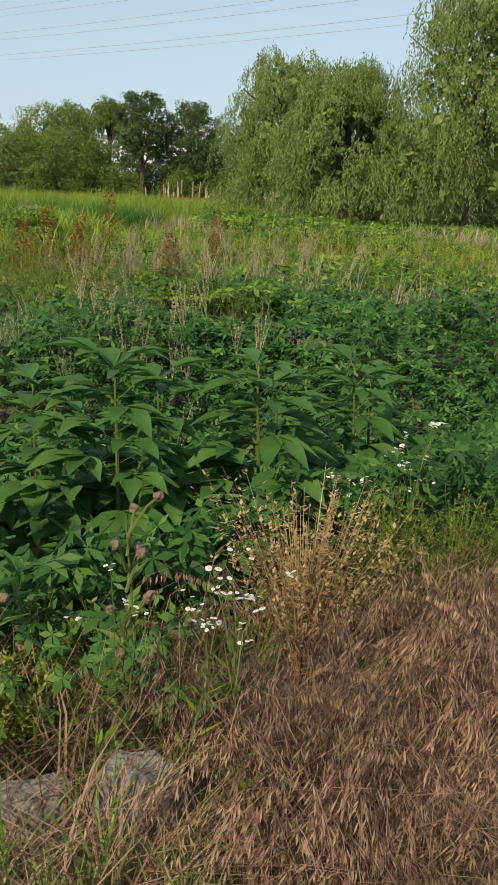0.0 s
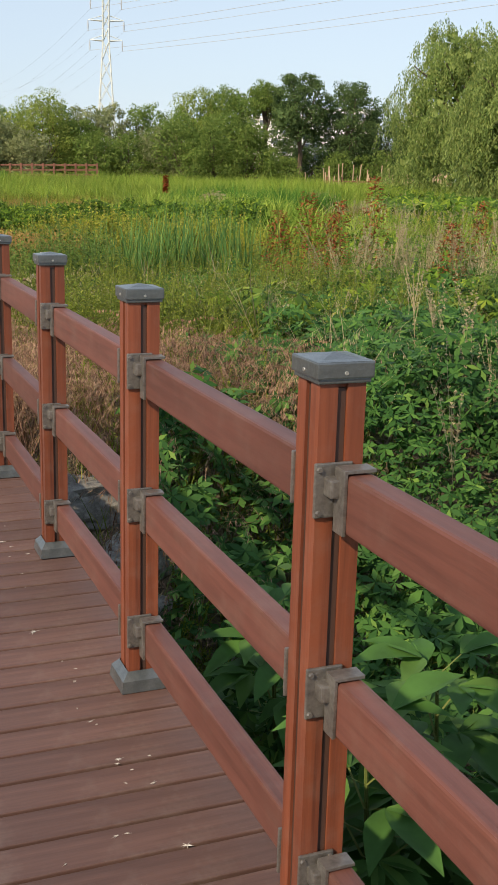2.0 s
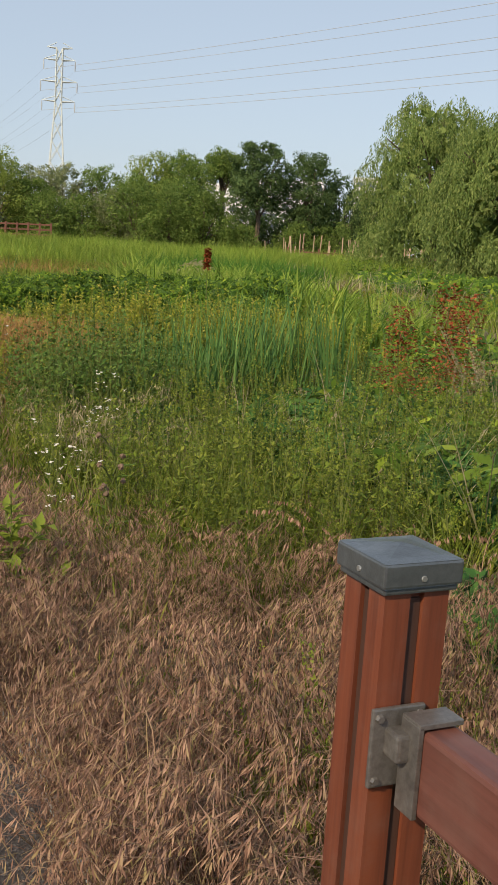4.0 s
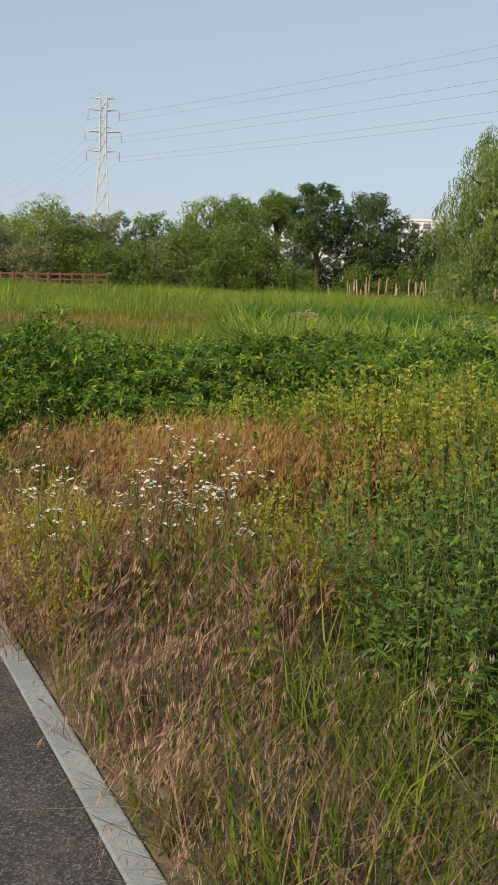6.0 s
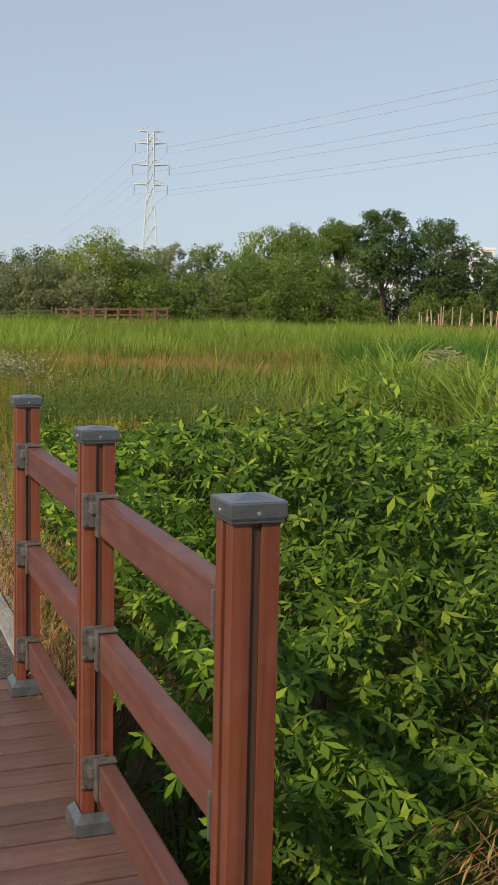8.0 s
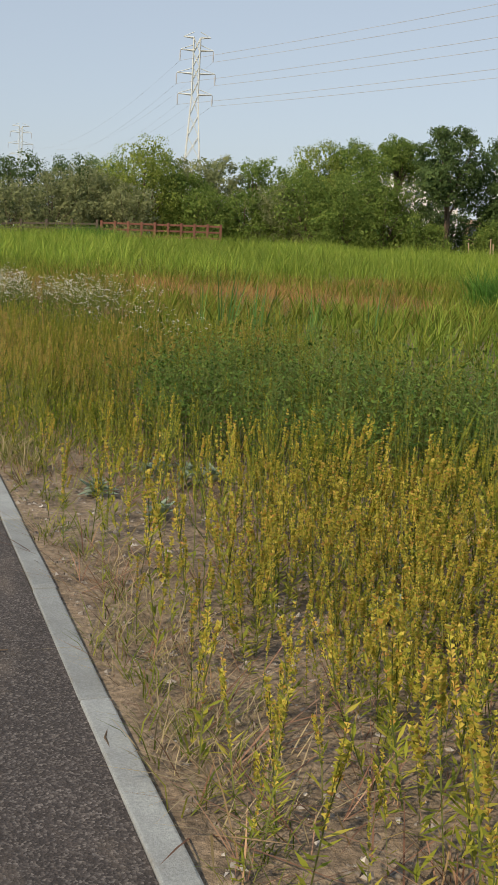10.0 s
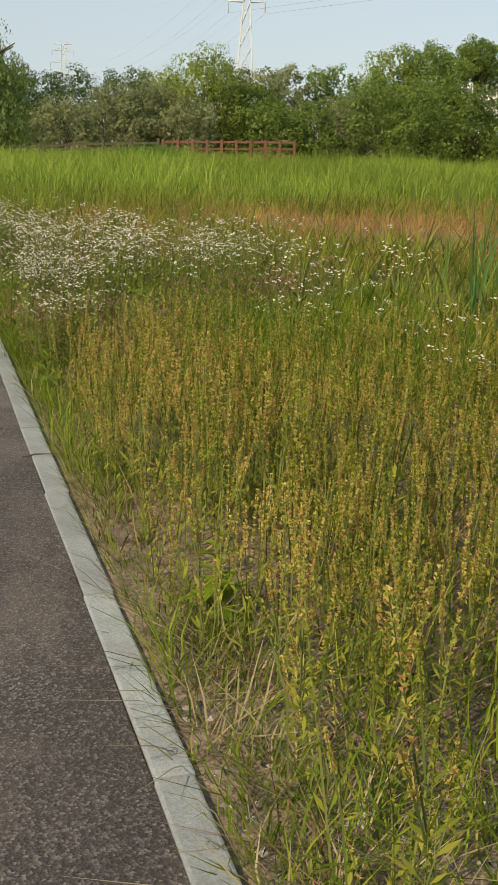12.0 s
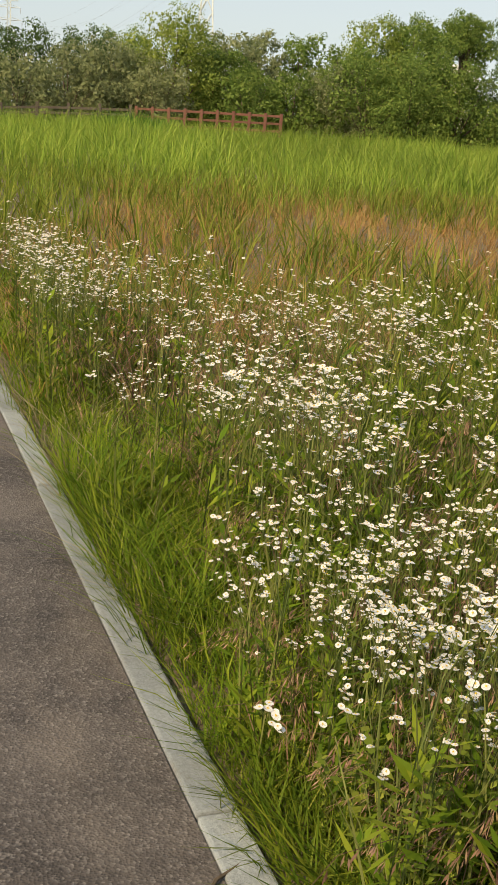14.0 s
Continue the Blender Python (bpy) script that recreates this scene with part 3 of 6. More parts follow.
def willow(x, y, h, spread_r, label, strands=1100, seed=3, material=None):
    r = np.random.default_rng(seed)
    base = float(height(x, y))
    tree = tagged(new("willow_tree"), label, "tree", group="weeping willows at the field edge")
    tree.matrix_basis = pose(x, y, base - 0.05)
    bm = tube_bm([(0, 0, 0), (0.1, 0.05, h * 0.25), (0, 0.1, h * 0.5), (0.1, 0, h * 0.9)], [0.34, 0.27, 0.2, 0.05], 8)
    for k in range(9):
        a = k * 0.7 + 0.3
        tube_bm([(0, 0, h * 0.3), (math.cos(a) * spread_r * 0.35, math.sin(a) * spread_r * 0.35, h * 0.62),
                 (math.cos(a) * spread_r * 0.7, math.sin(a) * spread_r * 0.7, h * 0.72)], [0.14, 0.08, 0.03], 6, bm)
    part("trunk", bm, M_BARK, tree)
    n, per = strands, 16
    lobes = 110
    la, up = r.uniform(0, 6.28, lobes), r.uniform(0.0, 1.0, lobes)
    lr = spread_r * (0.92 - 0.10 * up) * np.sqrt(np.clip(1 - (np.clip(up - 0.35, 0, 1) / 0.66) ** 2, 0.02, 1)) * r.uniform(0.72, 1.06, lobes)
    lz = h * (0.13 + 0.83 * up) * r.uniform(0.95, 1.04, lobes)
    ls = r.uniform(0.09, 0.19, lobes) * spread_r
    k = r.integers(0, lobes, n)
    a = r.uniform(0, 6.28, n)
    d = np.sqrt(r.uniform(0, 1, n)) * ls[k]
    px, py = np.cos(la[k]) * lr[k] + np.cos(a) * d, np.sin(la[k]) * lr[k] + np.sin(a) * d
    pz = lz[k] + 0.4 - 0.8 * (d / ls[k]) ** 2 + r.normal(0, 0.15, n)
    length = r.uniform(0.05, 0.20, n) * h * (0.75 + 0.35 * np.hypot(px, py) / spread_r)
    length = np.minimum(length, pz - r.uniform(0.2, 0.9, n))
    s = (np.arange(per) + r.random((n, per))) / per
    out = np.stack([np.cos(a), np.sin(a)], -1)
    bow = 0.28 * np.sin(np.minimum(s * 2.2, 1.57))
    qx = px[:, None] + out[:, :1] * bow + r.normal(0, 0.06, (n, per))
    qy = py[:, None] + out[:, 1:] * bow + r.normal(0, 0.06, (n, per))
    qz = pz[:, None] - s * length[:, None]
    p = np.stack([qx, qy, qz], -1).reshape(-1, 3)
    m = len(p)
    down = np.stack([r.normal(0, 0.55, m), r.normal(0, 0.55, m), -np.ones(m)], -1)
    down /= np.linalg.norm(down, axis=1)[:, None]
    side = np.cross(down, r.normal(size=(m, 3)))
    side /= np.linalg.norm(side, axis=1)[:, None]
    ln, w = r.uniform(0.13, 0.24, m)[:, None], r.uniform(0.020, 0.036, m)[:, None]
    quad = np.stack([p, p + down * ln * 0.5 + side * w, p + down * ln, p + down * ln * 0.5 - side * w], 1)
    o = np.arange(m)[:, None] * 4
    f = np.concatenate([o + np.array([0, 1, 2]), o + np.array([0, 2, 3])])
    core = [(math.cos(q) * w * 0.66, math.sin(q) * w * 0.66, z * 0.86) for q, w, z in zip(la, lr, lz)]
    v2, f2 = leaf_cloud(core, [spread_r * 0.20] * lobes, 2400, 0.26, 1.2)
    quad, f = np.concatenate([quad.reshape(-1, 3), v2]), np.concatenate([f, f2 + quad.size // 3])
    crown = new("crown", mesh_from("crown", quad.reshape(-1, 3), f, np.zeros(len(f), int), [material or G_WILLOW]))
    crown.parent = tree
    return tree


willow(35.8, 57.6, 10.4, 4.9, "tall weeping willow with hanging yellow-green branches", 3000, 3)
willow(33.0, 47.3, 8.6, 4.0, "rounded weeping willow catching the sun", 2600, 4)
willow(36.2, 41.2, 13.0, 5.0, "broad tall weeping willow at the field edge", 3000, 9)
willow(45.0, 47.0, 12.0, 5.6, "weeping willow behind the others", 900, 8)
willow(2.9, 87.0, 9.0, 4.4, "dark weeping willow beside the far fence", 1100, 5)

FAR_TREES = [  # x, y, height, spread, leaf, seed
    (19.7, 100, 7.9, 3.3, 4, 11), (21.6, 102, 6.9, 2.4, 0, 12), (14.6, 98, 5.4, 2.5, 2, 13), (12.4, 97, 4.8, 2.3, 2, 14), (9.4, 96, 4.0, 2.2, 2, 15),
    (16.6, 99, 5.0, 2.2, 2, 16), (12.0, 112, 7.0, 3.0, 1, 17), (16.6, 112, 7.2, 2.8, 1, 18), (8.0, 112, 7.1, 2.8, 1, 19), (20.0, 114, 7.4, 3.0, 0, 20),
    (24.4, 102, 7.2, 2.7, 2, 21), (27.2, 104, 7.8, 1.8, 2, 22), (30.0, 104, 7.6, 2.5, 0, 23), (23.4, 96, 4.6, 2.2, 0, 24), (26.4, 96, 4.6, 2.3, 0, 25),
    (28.8, 96, 4.9, 2.4, 2, 26), (34.4, 102, 8.9, 3.1, 4, 27), (37.4, 102, 9.6, 3.5, 0, 28), (39.0, 104, 9.7, 2.6, 0, 29), (30.6, 94, 5.6, 3.0, 0, 30),
    (33.6, 94, 6.3, 3.2, 0, 31), (36.4, 93, 5.9, 2.9, 0, 32), (38.0, 95, 4.4, 1.7, 0, 33), (31.6, 99, 7.0, 2.6, 0, 34), (6.0, 108, 6.8, 3.0, 0, 35),
    (2.0, 112, 7.0, 3.2, 0, 36), (-3.0, 110, 7.0, 3.2, 0, 37), (49.6, 93, 8.3, 2.1, 3, 39), (51.8, 91, 6.9, 2.4, 3, 40),
    (38.9, 91, 2.8, 1.7, 0, 41), (43.8, 90, 3.2, 1.8, 0, 42), (47.6, 90, 3.4, 2.0, 0, 43), (54.5, 94, 7.0, 3.0, 3, 44), (61.0, 92, 7.5, 3.5, 0, 45),
    (42.4, 98, 4.6, 2.4, 1, 64), (45.6, 99, 4.2, 2.2, 1, 65), (49.0, 97, 5.2, 2.4, 1, 66), (22.8, 99, 5.8, 2.2, 0, 68), (17.6, 96, 4.4, 2.0, 2, 69),
    (66.0, 88, 8.5, 4.2, 0, 59), (58.0, 76, 8.0, 4.5, 0, 60), (54.0, 66, 7.5, 4.2, 1, 61), (50.0, 57, 7.0, 4.0, 1, 62), (47.0, 80, 4.0, 2.6, 0, 63),
]
LEAF = {0: (G_TREE, "round green broadleaf tree in a far row"), 1: (G_TREEDARK, "dark green tree in a far row"),
        2: (G_TREEPALE, "greyish-green bushy tree in a far row"), 3: (G_TREEDARK, "dark spreading tree among the far row"),
        4: (G_TREESUNLIT, "sunlit yellow-green rounded tree in a far row")}
for x, y, h, s, k, seed in FAR_TREES:
    broad_tree(x, y, h * 0.94, s * 1.12, LEAF[k][0], LEAF[k][1], int(1500 + 560 * h * s), 0.066, 0.0 if k in (0, 2, 4) else 0.05, 24, seed)
broad_tree(42.6, 104, 9.9, 2.9, G_TREE, "tree with a high crown in a far row", 12000, 0.066, 0.62, 18, 48)
broad_tree(40.9, 92.0, 9.9, 3.1, G_TREEDARK, "tall dark tree with tiered boughs and gaps in its crown", 19000, 0.070, 0.34, 24, 46, 1.1)
broad_tree(46.1, 92.5, 9.4, 3.1, G_TREEDARK, "dark rounded tree with bare lower branches", 18000, 0.070, 0.12, 24, 47, 1.0)


# ---- far things ----
def pylon(x, y, top, arm, turn, label, detail=True):
    t = tagged(new("pylon"), label, "pylon")
    t.matrix_basis = pose(x, y, 0, 0, 0, turn)
    low = top * 0.73

    def half(z):
        return top * (0.062 - 0.046 * min(z / low, 1)) if z < low else top * 0.016

    th = top * 0.0032
    bm = bmesh.new()
    levels = [0, 0.16, 0.30, 0.42, 0.53, 0.63, 0.73, 0.80, 0.865, 0.93, 1.0]
    for sx, sy in ((-1, -1), (1, -1), (1, 1), (-1, 1)):
        for a, b in zip(levels, levels[1:]):
            za, zb = a * top, b * top
            tube_bm([(sx * half(za), sy * half(za), za), (sx * half(zb), sy * half(zb), zb)], [th, th], 4, bm)
    part("leg_frame", bm, M_PYLON, t)
    bm = bmesh.new()
    for a, b in zip(levels, levels[1:]):
        za, zb = a * top, b * top
        ha, hb = half(za), half(zb)
        for k in range(4):
            c = [(-1, -1), (1, -1), (1, 1), (-1, 1)]
            p, q = c[k], c[(k + 1) % 4]
            tube_bm([(p[0] * ha, p[1] * ha, za), (q[0] * hb, q[1] * hb, zb)], [th * 0.6] * 2, 4, bm)
            tube_bm([(q[0] * ha, q[1] * ha, za), (p[0] * hb, p[1] * hb, zb)], [th * 0.6] * 2, 4, bm)
    part("lattice", bm, M_PYLON, t)
    tips = []
    for frac, reach in ((0.73, 0.95), (0.83, 1.05), (0.94, 0.9), (1.0, 0.75)):
        z = frac * top
        for s in (-1, 1):
            bm = tube_bm([(s * half(z), -half(z), z), (s * arm * reach, 0, z + 0.1)], [th, th * 0.6], 4)
            tube_bm([(s * half(z), half(z), z), (s * arm * reach, 0, z + 0.1)], [th, th * 0.6], 4, bm)
            tube_bm([(s * half(z), 0, z + top * 0.028), (s * arm * reach, 0, z + 0.1)], [th * 0.7, th * 0.5], 4, bm)
            part("cross_arm", bm, M_PYLON, t)
            if frac < 1:
                part("insulator", tube_bm([(s * arm * reach, 0, z), (s * arm * reach, 0, z - top * 0.025), (s * arm * reach, 0, z - top * 0.05)],
                                          [th * 0.7, th * 1.1, th * 0.7], 6), M_WIRE, t)
                tips.append(t.matrix_basis @ Vector((s * arm * reach, 0, z - top * 0.05)))
            else:
                tips.append(t.matrix_basis @ Vector((s * arm * reach, 0, z)))
    return tips


LINE = (0.245, -0.9695)       # the way in which the line runs on past the view
tips_a = pylon(46.6, 182, 30.2, 2.75, -19, "white-painted lattice transmission pylon beyond the trees")
tips_b = pylon(57, 468, 40.0, 4.6, -8, "distant pale lattice pylon above the treetops")
for p in tips_a[:6]:
    end = p + Vector((LINE[0] * 300, LINE[1] * 300, 6))
    pts = []
    for i in range(41):
        f = i / 40
        q = p.lerp(end, f)
        q.z -= 4 * 3.4 * f * (1 - f)
        pts.append(q)
    tagged(part("power_cable", tube_bm(pts, [0.028] * len(pts), 5), M_WIRE), "thin dark power cable strung from the pylon", "cable", "power cables")
for p, q in zip(tips_a[:6], tips_b[:6]):
    pts = []
    for i in range(31):
        f = i / 30
        r = p.lerp(q, f)
        r.z -= 4 * 8.0 * f * (1 - f)
        pts.append(r)
    tagged(part("power_cable", tube_bm(pts, [0.013] * len(pts), 4), M_WIRE), "thin dark power cable between two pylons", "cable", "power cables")


def apartment(x, y, w, d, h, turn, floors, bays, wall, label):
    b = tagged(new("apartment_building"), label, "building", group="buildings beyond the trees")
    b.matrix_basis = pose(x, y, 0, 0, 0, turn)
    part("wall", box_bm(w, d, h, 0, 0, h / 2), wall, b)
    part("roof", box_bm(w + 0.6, d + 0.6, 0.6, 0, 0, h + 0.3), wall, b)
    fh, bw = h / floors, w / bays
    for i in range(floors):
        for j in range(bays):
            win = part("window", box_bm(bw * 0.62, 0.25, fh * 0.55, -w / 2 + (j + 0.5) * bw, -d / 2 - 0.05, (i + 0.5) * fh), M_GLASS, b)
    return b


apartment(126, 298, 16, 12, 17.5, -24, 7, 5, M_WHITEWALL, "white apartment block seen between the trees")
apartment(147, 300, 22, 12, 20.5, -24, 7, 7, M_WHITEWALL, "wide white apartment block seen between the trees")
apartment(164, 276, 13, 12, 21.5, -30, 8, 4, M_WHITEWALL, "tall pale apartment tower behind the willow")
apartment(112, 204, 8, 8, 6.5, -27, 2, 3, M_BRICKWALL, "tan brick house behind the dark trees")


def far_fence(points, top, material, label, posts_per=1.35, rails=(0.25, 0.6, 0.95), tall=1.0):
    fence = tagged(new("fence"), label, "fence", group="fences at the far side of the field")
    for (x0, y0, z0), (x1, y1, z1) in zip(points, points[1:]):
        a, b = Vector((x0, y0, z0)), Vector((x1, y1, z1))
        n = max(1, round((b - a).length / posts_per))
        yaw = math.degrees(math.atan2(b.y - a.y, b.x - a.x))
        for i in range(n + 1):
            p = a.lerp(b, i / n)
            g = float(height(p.x, p.y))
            part("post", box_bm(0.14, 0.14, p.z - g + tall + 0.08, 0, 0, (p.z - g + tall + 0.08) / 2, 0.01), material, fence, m=pose(p.x, p.y, g, 0, 0, yaw))
        for r in rails:
            c = (a + b) / 2
            tilt = math.degrees(math.atan2(b.z - a.z, (b - a).xy.length))
            part("rail", box_bm((b - a).length, 0.06, 0.11, 0, 0, 0, 0.01), material, fence, m=pose(c.x, c.y, c.z + r * tall, 0, -tilt, yaw))
    return fence


far_fence([(13.0, 82.3, 0.72), (19.8, 80.8, 0.88)], 2.0, M_FARWOOD, "weathered red-brown railing across the far field", 0.75)
far_fence([(5.2, 83.5, 0.45), (8.5, 83.3, 0.75), (12.8, 82.6, 0.95)], 1.7, M_DARKWOOD, "dark low rail fence in the far grass", 1.5, (0.5, 0.8), 0.8)
far_fence([(36.5, 77.0, 0.45), (47.0, 70.0, 0.45)], 1.3, M_FARWOOD, "low red-brown fence of a garden plot", 1.2, (0.35, 0.75), 0.9)
for k in range(26):
    r = random.Random(100 + k)
    x, y = 36 + 8 * r.random(), 81 - 6 * r.random()
    hgt = r.uniform(1.0, 2.2)
    tagged(part("stake", tube_bm([(0, 0, 0), (r.uniform(-0.2, 0.2), 0, hgt)], [0.05, 0.04], 5), M_PALEWOOD, None, m=pose(x, y, float(height(x, y)) - 0.02)),
           "pale wooden stake in a garden plot", "stake", "stakes in the garden plot")
for k in range(3):
    x, y = 41.6 + k * 1.7, 73.4 - k * 1.1
    pen = tagged(new("wooden_crate"), "reddish wooden slatted crate in a garden plot", "crate", "crates in the garden plot")
    pen.matrix_basis = pose(x, y, float(height(x, y)), 0, 0, -30)
    for j in range(7):
        part("slat", box_bm(0.12, 0.05, 1.55, -0.6 + j * 0.2, 0, 0.775, 0.005), M_PALEWOOD, pen)
    for z in (0.3, 1.3):
        part("slat", box_bm(1.4, 0.05, 0.12, 0, 0.055, z, 0.005), M_PALEWOOD, pen)

# ---- plant shapes ----
def rnd(a, b):
    return float(RNG.uniform(a, b))


def blades(n, h, w, splay=0.25, droop=0.3, segments=3, mat=0):
    s = Shape()
    for _ in range(n):
        a, hh, lean, curl = rnd(0, 6.28), h * rnd(0.6, 1.1), splay * rnd(0.2, 1.2), droop * rnd(0.2, 1.3)
        d = np.array((math.cos(a), math.sin(a), 0))
        root = d * rnd(0, 0.05) + np.array((rnd(-0.02, 0.02), rnd(-0.02, 0.02), 0))
        pts = []
        for k in range(segments + 1):
            f = k / segments
            pts.append(root + d * hh * (lean * f + curl * f ** 2.5) + np.array((0, 0, hh * (f - 0.35 * curl * f ** 3))))
        ww = [w * q for q in np.interp(np.linspace(0, 1, segments + 1), [0, 0.35, 1], [0.7, 1, 0.08])]
        s.strip(pts, ww, (-d[1], d[0], 0), mat)
    return s


def brome(stems=3, h=0.5):
    """A dry brome tuft: thin stalks whose one-sided heads droop under flat spikelets."""
    s = Shape()
    for _ in range(stems):
        a, hh = rnd(-1.1, 1.1), h * rnd(0.65, 1.1)
        d = np.array((math.cos(a), math.sin(a), 0))
        side = np.array((-d[1], d[0], 0))
        root = np.array((rnd(-0.05, 0.05), rnd(-0.05, 0.05), 0))
        bend = rnd(0.18, 0.55)
        pts = [root + d * hh * bend * f ** 2 + np.array((0, 0, hh * f)) for f in (0, 0.35, 0.7)]
        top = pts[-1]
        arch = [top + d * hh * (bend * 0.5 + 0.18) * q + np.array((0, 0, hh * (0.22 * q - 0.30 * q * q))) for q in (0.5, 1.0)]
        pts += arch
        s.strip(pts, [0.0026, 0.0022, 0.0018, 0.0014, 0.001], side)
        for j in range(12):
            f = (j // 3 + rnd(0.2, 0.9)) / 4.1
            c = top + (arch[0] - top) * min(1, 2 * f) + (arch[1] - arch[0]) * max(0, 2 * f - 1)
            way = d * rnd(0.15, 0.8) + side * rnd(-0.35, 0.35) + np.array((0, 0, -rnd(0.4, 1.0)))
            way /= np.linalg.norm(way)
            s.lobe(c + way * rnd(0.002, 0.016), way, rnd(0.020, 0.031), rnd(0.0030, 0.0046), (0.3, 0.2, 1.0), 0)
    for _ in range(2):
        a = rnd(0, 6.28)
        d = np.array((math.cos(a), math.sin(a), 0))
        hh = h * rnd(0.3, 0.6)
        s.strip([(0, 0, 0), d * hh * 0.2 + np.array((0, 0, hh * 0.7)), d * hh * 0.6 + np.array((0, 0, hh * 0.8))], [0.006, 0.005, 0.001], (-d[1], d[0], 0))
    return s


def spike(h, pods=26, leafy=0.4, size=0.012, branches=3, low=0.3):
    """An upright seed stalk (pepperweed, dock): a stem ringed by small pods, some narrow leaves below."""
    s = Shape()
    tops = [(np.zeros(3), np.array((rnd(-0.05, 0.05), rnd(-0.05, 0.05), h)))]
    for _ in range(branches):
        f, a = rnd(0.3, 0.65), rnd(0, 6.28)
        p = tops[0][1] * f
        tops.append((p, p + np.array((math.cos(a) * 0.08 * h, math.sin(a) * 0.08 * h, h * rnd(0.3, 0.48)))))
    for p, q in tops:
        s.strip([p, (p + q) / 2, q], [0.004, 0.0035, 0.002], (1, 0.3, 0), 0)
    for k in range(pods):
        p, q = tops[k % len(tops)]
        f = low + (1 - low) * rnd(0, 1) ** 0.85
        c = p + (q - p) * f
        a = rnd(0, 6.28)
        d = np.array((math.cos(a), math.sin(a), rnd(1.2, 3.4)))
        d /= np.linalg.norm(d)
        x = np.cross(d, (0.2, 0.1, 1.0))
        x *= size * rnd(0.5, 0.75) / np.linalg.norm(x)
        ln = size * rnd(1.5, 2.4) * (1.25 - 0.5 * f)
        s.tri(c + d * ln * 0.5 - x, c + d * ln * 0.5 + x, c + d * ln * rnd(0.9, 1.1) if k % 2 else c, 1)
    for _ in range(int(leafy * 14)):
        c = tops[0][1] * rnd(0.05, 0.5)
        a = rnd(0, 6.28)
        s.lobe(c, (math.cos(a), math.sin(a), rnd(0.2, 0.9)), rnd(0.03, 0.07), rnd(0.008, 0.014), (0, 0, 1), 2)
    return s


def goosefoot(h, leaves=58):
    s = Shape()
    ends = [np.array((rnd(-0.04, 0.04), rnd(-0.04, 0.04), h))]
    for _ in range(5):
        a = rnd(0, 6.28)
        ends.append(np.array((math.cos(a) * h * 0.2, math.sin(a) * h * 0.2, h * rnd(0.6, 0.95))))
    for e in ends:
        s.strip([(0, 0, 0), e * 0.55 * np.array((0.6, 0.6, 1)), e], [0.004, 0.003, 0.001], (1, 0.2, 0), 0)
    for k in range(leaves):
        e = ends[k % len(ends)]
        f = rnd(0.12, 1.0) ** 0.75
        c = e * f
        a = rnd(0, 6.28)
        s.lobe(c, (math.cos(a), math.sin(a), rnd(-0.1, 0.9)), rnd(0.035, 0.062) * (1.2 - 0.6 * f), rnd(0.017, 0.030) * (1.2 - 0.5 * f), (0, 0, 1), 1)
    return s


def palmate(size, lobes=5, tilt=0.35, wide=0.46, lean=None):
    """One hand-shaped leaf; with a lean it is tipped over towards +x, as leaves turn to the light."""
    s = Shape()
    fan = 2.1 if lobes == 5 else 1.35
    turn = rnd(-1.1, 1.1)
    for k in range(lobes):
        a = (k / (lobes - 1) - 0.5) * 2 * fan + (turn if lean is not None else 0)
        ln = size * (1.0 - 0.32 * abs(k / (lobes - 1) - 0.5) * 2) * rnd(0.88, 1.1)
        s.lobe((0, 0, 0), (math.cos(a), math.sin(a), rnd(-tilt, tilt * 0.3)), ln, ln * wide, (0, 0, 1), 0)
    if lean is not None:
        c, q = math.cos(lean), math.sin(lean)
        s.v = [np.array((p[0] * c + p[2] * q, p[1], p[2] * c - p[0] * q)) for p in s.v]
    return s


def to_light(n, loose, seed):
    """Yaws that turn leaves to the sunny side, loosely."""
    return np.random.default_rng(seed).normal(math.atan2(math.cos(SUN_AZ), math.sin(SUN_AZ)), loose, n)


def wind(pos, loose, seed):
    """Yaws that drift over the ground, so that heads nearby droop the same way."""
    return 2.6 * hills(pos[:, 0], pos[:, 1], 1.7, 207) + 3.6 + np.random.default_rng(seed).normal(0, loose, len(pos))


def plume(h):
    """A nodding grass: a long arched stalk with a dense hanging head."""
    s = Shape()
    a = rnd(0, 6.28)
    d, side = np.array((math.cos(a), math.sin(a), 0)), np.array((-math.sin(a), math.cos(a), 0))
    arc = [d * h * (0.10 * f + 0.42 * f ** 3) + np.array((0, 0, h * (1.05 * f - 0.35 * f ** 4))) for f in np.linspace(0, 1, 8)]
    s.strip(arc, [0.004] * 5 + [0.003, 0.002, 0.001], side)
    for k in range(34):
        f = rnd(4.6, 7.0)
        i = min(int(f), 6)
        c = arc[i] + (arc[i + 1] - arc[i]) * (f - i)
        s.lobe(c, d * rnd(0.1, 0.6) + side * rnd(-0.3, 0.3) + np.array((0, 0, -1)), rnd(0.02, 0.035), rnd(0.005, 0.008), (0.5, 0.3, 0.4), 0)
    return s


